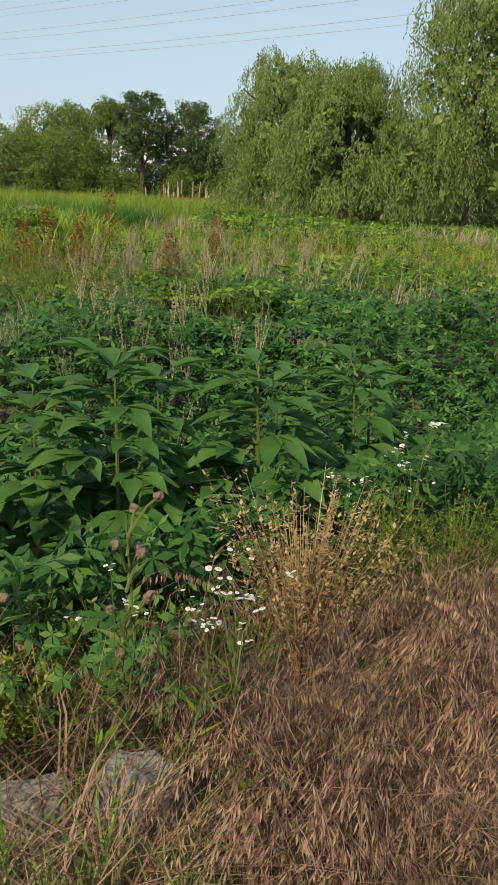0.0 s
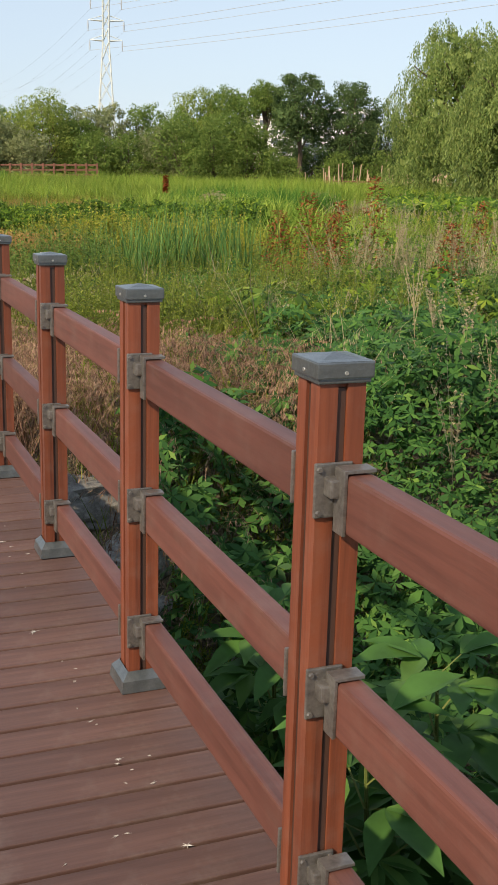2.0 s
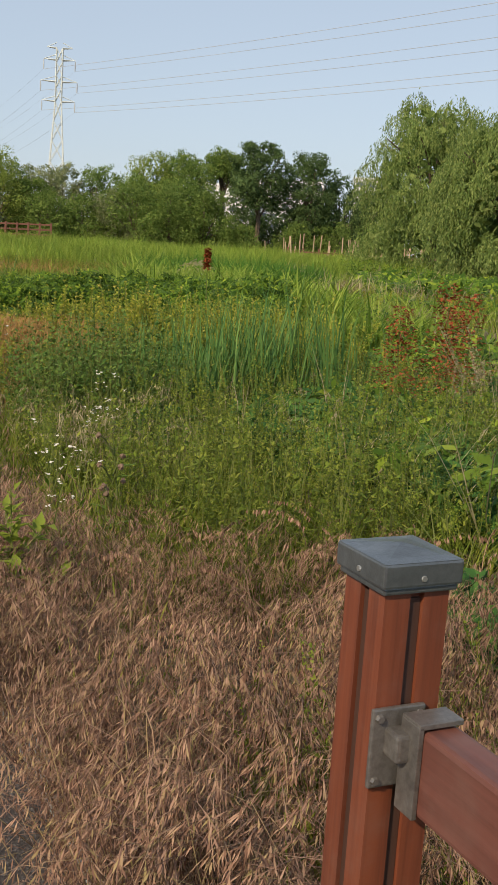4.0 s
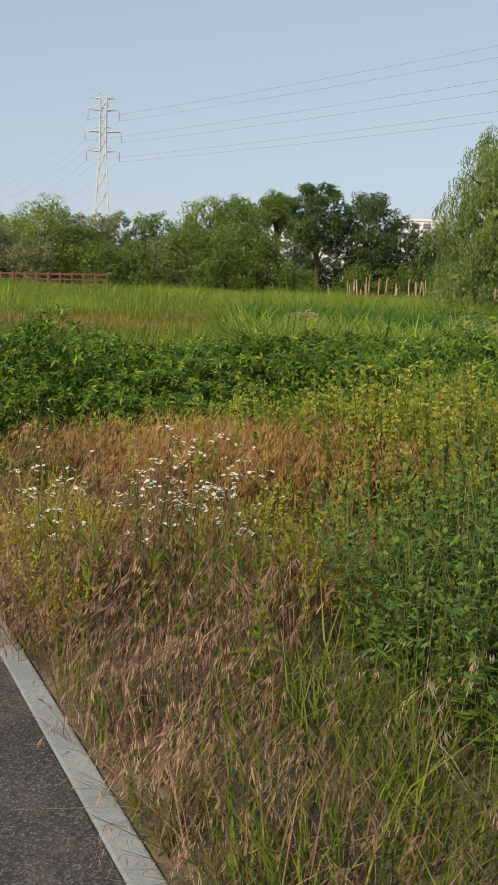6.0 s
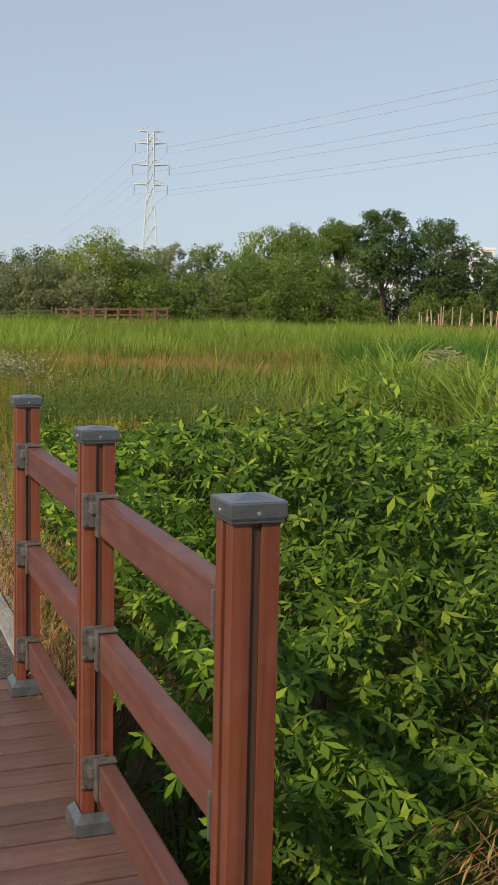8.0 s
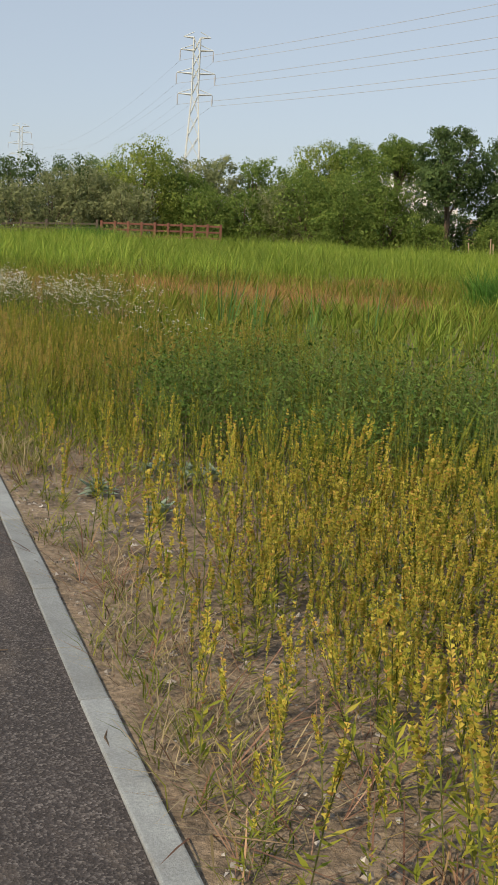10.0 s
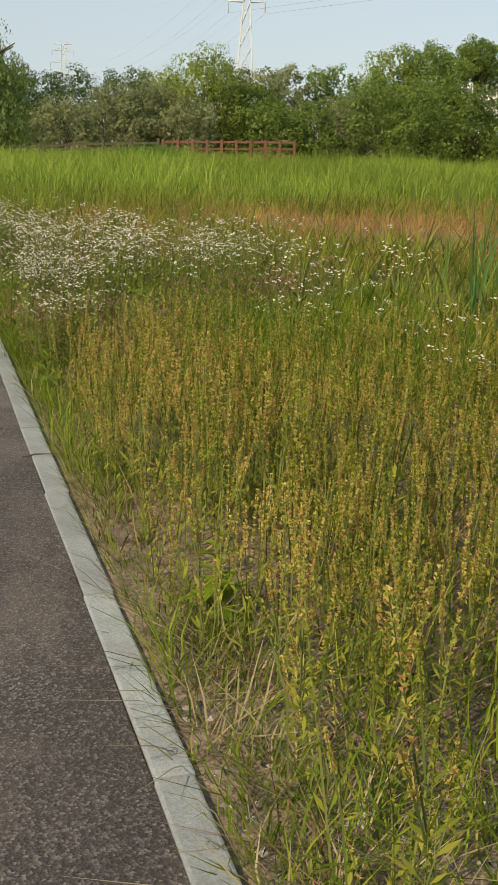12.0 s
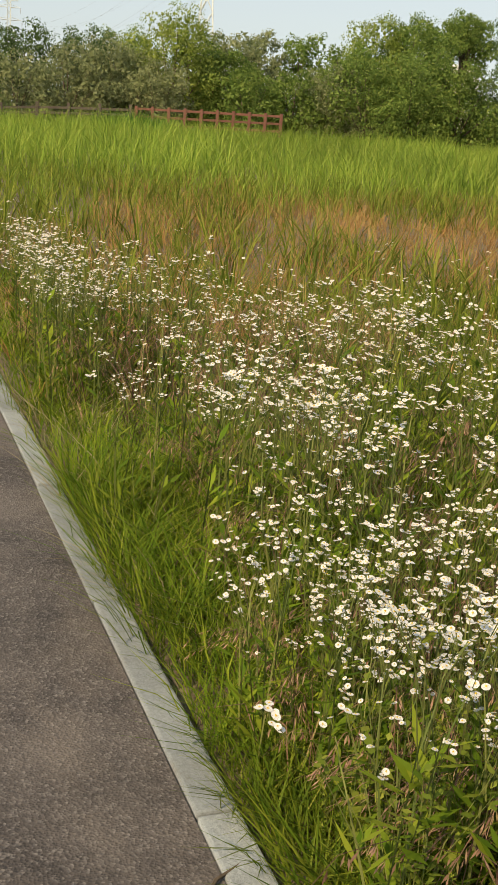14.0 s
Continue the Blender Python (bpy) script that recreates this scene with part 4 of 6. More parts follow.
def fleabane(h, clusters=4):
    """Fleabane: a branching green stem with tight bunches of small white daisies."""
    s = Shape()
    top = np.array((rnd(-0.05, 0.05), rnd(-0.05, 0.05), h * 0.68))
    s.strip([(0, 0, 0), top * 0.5, top], [0.006, 0.005, 0.004], (1, 0.1, 0), 0)
    for _ in range(12):
        c = top * rnd(0.05, 1.0)
        a = rnd(0, 6.28)
        s.lobe(c, (math.cos(a), math.sin(a), rnd(0.3, 1.0)), rnd(0.05, 0.1), rnd(0.012, 0.019), (0, 0, 1), 3)
    for q in range(clusters):
        a, r = q * 6.28 / clusters + rnd(-0.5, 0.5), rnd(0.03, 0.11)
        hub = np.array((top[0] + math.cos(a) * r, top[1] + math.sin(a) * r, h * rnd(0.84, 1.05)))
        s.strip([top * np.array((1, 1, rnd(0.75, 1))), (top + hub) / 2, hub - np.array((0, 0, 0.03))], [0.003, 0.0025, 0.002], (-math.sin(a), math.cos(a), 0), 0)
        for _ in range(int(rnd(2, 6.4))):
            c = hub + np.array((rnd(-0.022, 0.022), rnd(-0.022, 0.022), rnd(-0.012, 0.012)))
            s.tri(hub - np.array((0, 0, 0.03)), c - np.array((0.0012, 0, 0)), c + np.array((0.0012, 0, 0)), 0)
            n, rad = 7, rnd(0.0050, 0.0076)
            tx, ty = rnd(-0.4, 0.5), rnd(-0.3, 0.45)
            for k in range(n):
                b0, b1 = 2 * math.pi * k / n, 2 * math.pi * (k + 0.95) / n
                p = [c + np.array((math.cos(b) * rad, math.sin(b) * rad, (tx * math.cos(b) + ty * math.sin(b)) * rad + rad * 0.1)) for b in (b0, b1)]
                s.tri(c, p[0], p[1], 1)
            for k in range(3):
                b0, b1 = math.pi / 1.5 * k, math.pi / 1.5 * (k + 1)
                u = rad * 0.36
                p = [c + np.array((math.cos(b) * u, math.sin(b) * u, (tx * math.cos(b) + ty * math.sin(b)) * u + 0.0016)) for b in (b0, b1)]
                s.tri(c + np.array((0, 0, 0.0032)), p[0], p[1], 2)
    return s


# ---- sowing ----
def sow(n, x0, x1, y0, y1, keep=None, seed=0):
    r = np.random.default_rng(seed + 1000)
    x, y = r.uniform(x0, x1, n), r.uniform(y0, y1, n)
    ok = (x < 0.92 * (y + 1.6)) & (x > 0.905)
    if keep is not None:
        ok &= keep(x, y, r.random(n))
    x, y = x[ok], y[ok]
    on_deck = np.zeros(len(x), bool)
    for a, b in DECKS:
        on_deck |= (y > a - 0.02) & (y < b + 0.02) & (x < 1.0)
    x, y = x[~on_deck], y[~on_deck]
    return np.stack([x, y, height(x, y) - 0.01], -1)


def sizes(n, a, b, seed=0):
    return np.random.default_rng(seed + 5000).uniform(a, b, n)


def band_1(x, y):
    return y - DITCH_1 - 0.28 * np.maximum(x - 1, 0)


def band_2(x, y):
    return y - DITCH_2 - 0.22 * np.maximum(x - 1, 0)


# leafy vines filling the first ditch and running up its banks
def in_vines(x, y, r):
    d = band_1(x, y)
    p = hills(x, y, 0.9, 21)
    return ((np.abs(d) < 2.3) & (p > -0.75) | (d > 0) & (d < 7) & (x > 2.2) & (p > -0.25)) & (r < np.clip(1.25 - x / 14, 0.25, 1)) & ~((x < 1.42) & (y > 5.5) & (y < 6.4))


vine_shapes = [palmate(1.0, 5, 0.4, 0.38, q) for q in (0.15, 0.35, 0.5, 0.65, 0.8, 0.95, 1.1)]
pos = sow(58000, 0.95, 10, 1.7, 14, in_vines, 1)
r_ = np.random.default_rng(5)
d_ = np.abs(band_1(pos[:, 0], pos[:, 1]))
pos[:, 2] += np.where(d_ < 2.3, 0.10 + 0.42 * r_.random(len(pos)) ** 0.6, 0.05 + 0.30 * r_.random(len(pos))) * (1 + 0.45 * hills(pos[:, 0], pos[:, 1], 2.2, 8) + 0.35 * hills(pos[:, 0], pos[:, 1], 5.5, 18))
stuff("vine_leaves", vine_shapes, pos, sizes(len(pos), 0.052, 0.095, 1) * (1 + pos[:, 0] * 0.045), [G_VINE], "hand-shaped green vine leaves carpeting the ditch", "vine", 0.0, yaw=to_light(len(pos), 1.0, 91))
stems = sow(1500, 0.95, 6, 1.8, 10, in_vines, 2)
stuff("vine_stems", [blades(3, 0.35, 0.006, 0.9, 0.6) for _ in range(4)], stems, sizes(len(stems), 0.7, 1.4, 2), [G_STEM], "thin tangled vine stems under the leaves", "vine", 0.3)

# dense leafy bush over the second ditch
def bush_top(x, y):
    d = band_2(x, y)
    t = 0.50 + 0.14 * hills(x, y, 2.4, 31) + 0.16 * hills(x, y, 6.0, 32) + 0.12 * hills(x, y, 13.0, 33)
    t = t + 0.52 * np.exp(-((x - 2.0) ** 2 + (y - 17.6) ** 2) / 0.09) + 0.22 * smooth_step((y - 17) / 1.5)
    t = t - 0.75 * smooth_step((1.2 - (y - 15.9)) / 1.6) - 0.16 * np.exp(-((x - 3.1) ** 2 + (y - 17.6) ** 2) / 0.5)
    return t * smooth_step((2.6 - np.abs(d - 0.5)) / 0.9)


pos = sow(41000, 0.98, 6.2, 15.4, 22, lambda x, y, r: (np.abs(band_2(x, y) - 0.5) < 2.5) & (r < np.clip(1.2 - x / 10, 0.3, 1)), 3)
depth = np.random.default_rng(6).random(len(pos)) ** 2.6
ground_z, top_z = pos[:, 2].copy(), bush_top(pos[:, 0], pos[:, 1])
pos[:, 2] = np.maximum(ground_z + 0.05, top_z - depth * (top_z - ground_z) * 0.9)
bush_shapes = [palmate(1.0, 5, 0.4, 0.34, q) for q in (0.3, 0.5, 0.65, 0.8, 0.95, 1.1, 1.25)]
stuff("bush_leaves", bush_shapes, pos, sizes(len(pos), 0.047, 0.082, 3) * (1 + pos[:, 0] * 0.03), [G_BUSH], "dense green leaves of a scrambling bush over the ditch", "bush", 0.0, yaw=to_light(len(pos), 1.3, 92))
stems = sow(900, 1.0, 6, 15.8, 20.5, lambda x, y, r: np.abs(band_2(x, y) - 0.4) < 2.0, 4)
stuff("bush_stems", [blades(3, 0.75, 0.010, 0.35, 0.2) for _ in range(4)], stems, sizes(len(stems), 0.7, 1.2, 4), [G_STEM], "upright green stems inside the bush", "bush", 0.2)

# dry brome along the path
brome_shapes = [brome(3, 0.5) for _ in range(10)]
goose_shapes = [goosefoot(0.75) for _ in range(7)]
def in_brome(x, y, r):
    p = hills(x, y, 1.5, 41)
    a = (y < 1.62 + 0.2 * p) & (x < 3.2) & ((x - 2.08) ** 2 + (y - 1.5) ** 2 > 0.075) & ((x - 1.42) ** 2 + (y - 1.16) ** 2 > 0.03)
    b = (y > 6.2) & (y < 15.9) & (x < 2.7 - 1.3 * smooth_step((y - 8.0) / 1.4) + 1.2 * smooth_step((y - 12.2) / 1.5) + 0.25 * p)
    c = (y > 17.9) & (y < 19.6) & (x < 2.6)
    e = ((y > 31.5) | (y > 29.9) & (x > 1.25) & (p > 0.1)) & (y < 36) & (x > 1.1) & (p > -0.05)
    h = (y > 5.3) & (y < 6.7) & (x > 1.0) & (x < 1.9)
    g = (y > 15.0) & (y < 16.4) & (x > 1.1) & (x < 2.6)
    weedy = x < 1.46 + 0.25 * (y - 0.9)
    return (a & (r < np.where(weedy, 0.3, 1.0))) | (b & (r < 0.95)) | (c & (r < 0.6)) | (e & (r < 0.4)) | (g & (r < 0.35)) | (h & (r < 0.35))


pos = np.concatenate([sow(16500, 0.9, 4.2, -0.2, 36, in_brome, 5), sow(1300, 1.3, 3.2, 0.2, 2.1, in_brome, 505), sow(1000, 0.92, 2.8, 6.4, 9.3, in_brome, 506)])
stuff("dry_brome_grass", brome_shapes, pos, sizes(len(pos), 0.6, 1.1, 5), [G_BROME], "dry pinkish-tan brome grass with drooping heads", "grass", 0.25, yaw=wind(pos, 0.7, 201))
q = np.random.default_rng(77)
pos = np.concatenate([np.column_stack([q.uniform(0.78, 0.99, 980), q.uniform(6.35, 10.5, 980), np.zeros(980)]), np.column_stack([q.uniform(0.84, 1.0, 230), q.uniform(13.0, 15.4, 230), np.zeros(230)])])
stuff("overhanging_brome", brome_shapes, pos, sizes(len(pos), 0.5, 0.95, 55), [G_BROME], "dry brome leaning over the kerb and path edge", "grass", 0.35, yaw=wind(pos, 0.9, 202))
pos = sow(2300, 0.9, 3.6, 11.2, 15.9, lambda x, y, r: (hills(x, y, 1.1, 43) > -0.1) & (x < 1.3 + 1.6 * smooth_step((y - 11.8) / 2)), 6)
pos2 = sow(700, 0.9, 2.8, 17.95, 19.3, None, 66)
pos3 = sow(1300, 1.5, 3.0, 14.3, 15.9, lambda x, y, r: x > 1.5 + 0.5 * (15.4 - y), 67)
size = np.concatenate([sizes(len(pos), 0.6, 1.0, 6), sizes(len(pos2), 0.6, 1.0, 61), sizes(len(pos3), 1.15, 1.6, 62)])
pos = np.concatenate([pos, pos2, pos3])
stuff("russet_grass", brome_shapes, pos, size, [G_ORANGE], "rust-orange dry grass beside the path", "grass", 0.25, yaw=wind(pos, 0.9, 203))

# green grass through everything
green_shapes = [blades(5, 0.29, 0.0062, 0.35, 0.6, 2) for _ in range(8)]
def in_green(x, y, r):
    p = hills(x, y, 1.2, 51)
    bare = (y > 18.2) & (y < 24.4) & (x < 2.6)
    dens = np.where(bare, 0.04, 0.40 + 0.3 * p)
    dens = np.where((y > 29.4) & (y < 38), 0.95, dens)
    return (r < dens * np.clip(1.25 - x / 9, 0.25, 1)) & (np.abs(band_1(x, y)) > 1.7)


pos = sow(15000, 0.9, 6.5, -0.3, 38, in_green, 7)
stuff("green_grass", green_shapes, pos, sizes(len(pos), 0.6, 1.25, 7) * np.where((pos[:, 0] < 1.3) & (pos[:, 1] > 18), 0.6, 1), [G_GREEN], "mixed green grass growing through the weeds", "grass", 0.2)
pos = sow(300, 0.95, 2.4, 29.7, 31.6, None, 81)
stuff("leafy_weeds", goose_shapes[:3] + [spike(0.5, 40, 2.4, 0.011, 2) for _ in range(6)], pos, sizes(len(pos), 0.4, 0.8, 82), [G_STEM, G_WEED, G_WEED], "leafy green weeds below the daisies", "weeds", 0.15)
pos = sow(360, 1.0, 2.3, 29.9, 32.2, lambda x, y, r: hills(x, y, 1.7, 83) > -0.2, 83)
stuff("brown_brome", brome_shapes, pos, sizes(len(pos), 0.6, 0.95, 84), [G_BROME], "brown dry brome between the daisies", "grass", 0.25, yaw=wind(pos, 0.8, 204))
pos = sow(6000, 0.92, 4.0, 29.2, 37, lambda x, y, r: (hills(x, y, 1.6, 53) > np.where(y < 31.5, -0.6, 0.0)) & ((y > 31.3) | (r < 0.4) | (x > 1.5) & (y < 30.9)), 8)
pos = np.concatenate([pos, sow(1500, 1.5, 4.2, 29.4, 32.6, None, 85)])
stuff("lush_grass", [blades(7, 0.28, 0.0048, 0.3, 0.5, 2) for _ in range(6)], pos, sizes(len(pos), 0.6, 1.1, 8) * np.where(pos[:, 0] < 1.3, 0.6, 1), [G_LIME], "lush bright green grass among the daisies", "grass", 0.2)
pos = sow(2600, 0.9, 1.12, -0.3, 40, lambda x, y, r: (hills(x * 3, y, 2.5, 55) > -0.25) & ((y < 18) | (y > 24.5) | (r < 0.3)), 9)
stuff("kerb_grass", [blades(6, 0.15, 0.006, 0.7, 0.6, 2) for _ in range(6)], pos, sizes(len(pos), 0.4, 0.85, 9), [G_GREEN], "short tufts of grass leaning over the kerb", "grass", 0.35)
pos = sow(2200, 0.9, 1.25, -0.3, 40, lambda x, y, r: hills(x * 3, y, 2.2, 57) > 0.0, 10)
stuff("dry_kerb_grass", [blades(6, 0.16, 0.005, 0.9, 0.6, 2) for _ in range(6)], pos, sizes(len(pos), 0.5, 1.2, 10), [G_STRAW], "dry straw lying along the kerb", "grass", 0.5)

pos = np.concatenate([sow(4300, 0.9, 1.9, 25.0, 38, lambda x, y, r: (hills(x, y, 2.0, 58) > -0.5) & ((y > 29.3) | (r < 0.5)), 31), sow(1400, 0.9, 1.6, 31.3, 33.6, None, 311)])
stuff("verge_grass", [blades(7, 0.17, 0.0045, 0.5, 0.6, 2) for _ in range(6)], pos, sizes(len(pos), 0.6, 1.3, 31), [G_LIME], "short broad green grass covering the verge", "grass", 0.3)
pos = sow(2000, 0.95, 3.0, 8.4, 12.4, lambda x, y, r: (hills(x, y, 2.0, 59) > -0.1) & (r < np.where(x < 1.5, 0.35, 0.8)), 32)
stuff("olive_grass", [blades(6, 0.36, 0.007, 0.3, 0.5, 2) for _ in range(6)], pos, sizes(len(pos), 0.6, 1.2, 32), [G_GREEN], "olive-green grass among dry brome", "grass", 0.25)
pos = sow(760, 0.95, 3.2, 0.6, 2.2, lambda x, y, r: ((x < 1.5 + 0.25 * (y - 0.9)) & (r < 0.9) | (y > 1.6) & (r < 0.7)) & ((x - 1.42) ** 2 + (y - 1.16) ** 2 > 0.03) & ((x - 1.18) ** 2 + (y - 1.25) ** 2 > 0.02), 33)
# darker goosefoot green puts the shade on this verge into the colour
stuff("verge_weeds", [blades(6, 0.32, 0.008, 0.4, 0.5, 3) for _ in range(5)] + [spike(0.42, 40, 1.4, 0.008, 3) for _ in range(4)], pos, sizes(len(pos), 0.45, 0.85, 33), [G_GOOSE, G_WEED, G_GOOSE], "green grass and young weeds on the verge", "weeds", 0.25)
pos = sow(230, 0.95, 1.7, 0.7, 2.0, lambda x, y, r: (x < 1.5 + 0.25 * (y - 0.9)) & ((x - 1.42) ** 2 + (y - 1.16) ** 2 > 0.03) & ((x - 1.18) ** 2 + (y - 1.25) ** 2 > 0.02), 34)
# brome brown instead of straw: shade over this corner painted in
stuff("verge_straw", [blades(6, 0.30, 0.005, 0.8, 0.7, 3) for _ in range(5)], pos, sizes(len(pos), 0.6, 1.2, 34), [G_BROME], "bent dry straw on the verge", "grass", 0.5)
pos = sow(130, 1.0, 1.75, 1.3, 2.1, lambda x, y, r: x < 1.6 + 0.25 * (y - 0.9), 35)
pos[:, 2] += 0.12 + 0.22 * np.random.default_rng(36).random(len(pos))
stuff("lobed_leaves", [palmate(1.0, 5, 0.3, 0.42, q) for q in (0.3, 0.6, 0.9, 1.1)], pos, sizes(len(pos), 0.04, 0.07, 35), [G_RAGWEED], "broad hand-shaped leaves climbing through the grass", "vine", 0.0, yaw=to_light(len(pos), 0.8, 95))
pos = np.concatenate([sow(2600, 5.5, 22, 13, 30, lambda x, y, r: (x > 0.36 * y) & (hills(x, y, 0.5, 60) > -0.3), 37), sow(1000, 2.9, 5.6, 14.6, 17.2, lambda x, y, r: hills(x, y, 1.2, 62) > -0.3, 371), sow(1300, 4, 12, 19, 36, lambda x, y, r: x > 0.19 * y, 372)])
stuff("bank_grass", [blades(5, 0.62, 0.02, 0.25, 0.4, 2) for _ in range(6)], pos, sizes(len(pos), 0.6, 1.15, 37), [G_REED], "bright yellow-green grass on the far bank", "grass", 0.2)
spots = np.concatenate([np.random.default_rng(380 + k).normal((x, y), s, (n, 2)) for k, (x, y, s, n) in enumerate(((5.3, 11.2, 0.35, 26), (6.2, 11.4, 0.35, 18), (3.7, 6.6, 0.3, 22), (4.4, 7.3, 0.35, 14), (7.4, 11.6, 0.7, 24), (8.8, 13.2, 0.8, 24)))])
spots = np.column_stack([spots, height(spots[:, 0], spots[:, 1])])
stuff("dead_weeds", [spike(0.85, 90, 0.3, 0.015, 6) for _ in range(6)], spots, sizes(len(spots), 0.7, 1.2, 38), [G_STRAW, G_STRAW, G_STRAW], "pale dead weed stalks standing in clumps", "weeds", 0.25)
spots = np.random.default_rng(39).normal((1.85, 15.0), (0.4, 0.35), (60, 2))
spots = np.concatenate([spots, np.random.default_rng(40).uniform((1.7, 0.6), (2.9, 1.6), (14, 2))])
spots = np.concatenate([spots, np.random.default_rng(44).uniform((1.05, 6.4), (2.7, 9.0), (230, 2)), np.random.default_rng(45).uniform((1.6, 0.4), (3.0, 1.5), (90, 2))])
spots = spots[spots[:, 0] > 1.0]
spots = np.column_stack([spots, height(spots[:, 0], spots[:, 1])])
stuff("nodding_grass", [plume(0.75) for _ in range(9)], spots, sizes(len(spots), 0.6, 1.0, 39) * np.where(spots[:, 1] < 10, 0.72, 1), [G_BROME], "tall nodding grass with hanging straw-coloured heads", "grass", 0.15)

pos = sow(1500, 0.93, 2.6, 18.1, 29, lambda x, y, r: hills(x, y, 2.4, 64) > -0.2, 41)
stuff("dry_litter", [blades(5, 0.13, 0.005, 2.2, 0.2, 2) for _ in range(6)], pos, sizes(len(pos), 0.5, 1.2, 41), [G_BROME], "flattened dry stalks littering the gravel", "litter", 0.6)

pos = sow(420, 1.25, 2.6, 5.0, 7.6, lambda x, y, r: r < 0.9, 301)
stuff("bank_weeds", [spike(0.45, 40, 2.0, 0.011, 3) for _ in range(4)] + [blades(6, 0.35, 0.008, 0.4, 0.6, 3) for _ in range(4)], pos, sizes(len(pos), 0.5, 1.0, 302), [G_GREEN, G_WEED, G_WEED], "fine green weeds on the ditch bank", "weeds", 0.2)

# goosefoot, pepperweed
def in_patch(x, y, p=0.0):
    return ((x - 3.25) / 1.45) ** 2 + ((y - 25.3) / 1.9) ** 2 < 1 + 0.4 * p


def in_goose(x, y, r):
    p = hills(x, y, 1.4, 61)
    a = (y > 9.3) & (y < 14.0) & (x > 2.8) & (x < 6.5) & (p > -0.3)
    b = in_patch(x, y, p)
    return (a & (r < 0.5 + 0.3 * p)) | b & (r < 0.85)


pos = sow(2300, 1.35, 5.0, 8.6, 13.4, lambda x, y, r: (x > 1.45 + 0.14 * np.abs(y - 10.2)) & (r < np.where(y > 11.4, np.where(x > 2.7, 0.35, 0.12), 0.8)), 111)
stuff("midgreen_weeds", goose_shapes[:3] + [spike(0.62, 70, 1.6, 0.013, 3) for _ in range(7)], pos, sizes(len(pos), 0.55, 0.95, 111), [G_STEM, G_WEED, G_WEED], "mid-green leafy weeds in front of the cattails", "weeds", 0.12)
pos = sow(230, 1.8, 2.9, 11.5, 13.1, lambda x, y, r: x > 1.55 + 0.22 * (y - 10.9), 112)
stuff("dark_weeds", goose_shapes, pos, sizes(len(pos), 0.75, 1.15, 112), [G_STEM, G_GOOSE], "dark green leafy weeds beside the dry grass", "weeds", 0.1)
pos = np.concatenate([sow(5600, 1.0, 6.5, 9, 29, in_goose, 11), sow(650, 1.7, 4.8, 23.2, 27.4, lambda x, y, r: in_patch(x, y), 115)])
stuff("goosefoot_weeds", goose_shapes, pos, sizes(len(pos), 0.55, 1.0, 11), [G_STEM, G_GOOSE], "dark green leafy weeds in a thick patch", "weeds", 0.12)
pep_shapes = [spike(0.5, 112, 0.7, 0.0082, 1, 0.48) for _ in range(9)]
pos = sow(4300, 0.95, 3.8, 18.4, 29.5, lambda x, y, r: (r < np.where(x < 1.35, 0.35, 0.8) * (0.7 + 0.5 * hills(x, y, 1.3, 63))) & ~in_patch(x, y) & ((y < 22.6) | (y > 24.2) | (x > 2.0) | (r < 0.12)) & ((y > 22.6) | (x > 1.5) | (r < 0.28)), 12)
pos = np.concatenate([pos, sow(420, 1.25, 2.8, 18.8, 22.4, None, 121), sow(190, 1.35, 2.7, 21.8, 24.2, lambda x, y, r: x > 1.3 + 0.25 * (y - 21.8), 124), sow(420, 1.0, 2.2, 26.4, 29.4, None, 122)])
size, ripe = sizes(len(pos), 0.55, 1.1, 12), pos[:, 1] + 1.2 * hills(pos[:, 0], pos[:, 1], 1.5, 123) > 24.6
stuff("yellow_pepperweed", [spike(0.43, 112, 1.3, 0.0112, 1, 0.42) for _ in range(9)], pos[~ripe], size[~ripe], [G_STEM, G_PEPPER, G_PEPGREEN], "yellowing pepperweed stalks on gravelly soil", "weeds", 0.1)
stuff("ripe_pepperweed", pep_shapes, pos[ripe], size[ripe], [G_STEM, G_PEPTAN, G_PEPGREEN], "tan ripe pepperweed stalks beside the path", "weeds", 0.1)
pos = sow(2300, 0.98, 4.2, 22.5, 29.4, lambda x, y, r: r < np.where((x < 1.3) | (y < 24.2) & (x < 2.0), 0.25, 0.85) * np.where(in_patch(x, y), 0.3, 1), 13)
stuff("green_pepperweed", pep_shapes, pos, sizes(len(pos), 0.6, 1.15, 13), [G_STEM, G_PEPGREEN, G_PEPGREEN], "green upright pepperweed stalks beside the path", "weeds", 0.1)
pos = np.concatenate([sow(1000, 1.6, 5.5, 12.8, 16.0, lambda x, y, r: r < 0.6, 14), sow(420, 2.5, 5.0, 14.2, 16.0, None, 141)])
pos2 = sow(1100, 5.5, 16, 12, 24, lambda x, y, r: (hills(x, y, 0.5, 65) > 0.1) & (band_1(x, y) > 4), 15)
stuff("yellow_weeds", [spike(0.5, 54, 0.6, 0.014, 1, 0.4) for _ in range(7)], np.concatenate([pos, pos2]), np.concatenate([sizes(len(pos), 0.85, 1.5, 14) * np.where(pos[:, 0] > 2.6, 1.15, 0.9), sizes(len(pos2), 1.0, 1.7, 15)]),
      [G_STEM, G_YELLOWGREEN, G_PEPGREEN], "tall yellow-green weeds on the far bank", "weeds", 0.1)

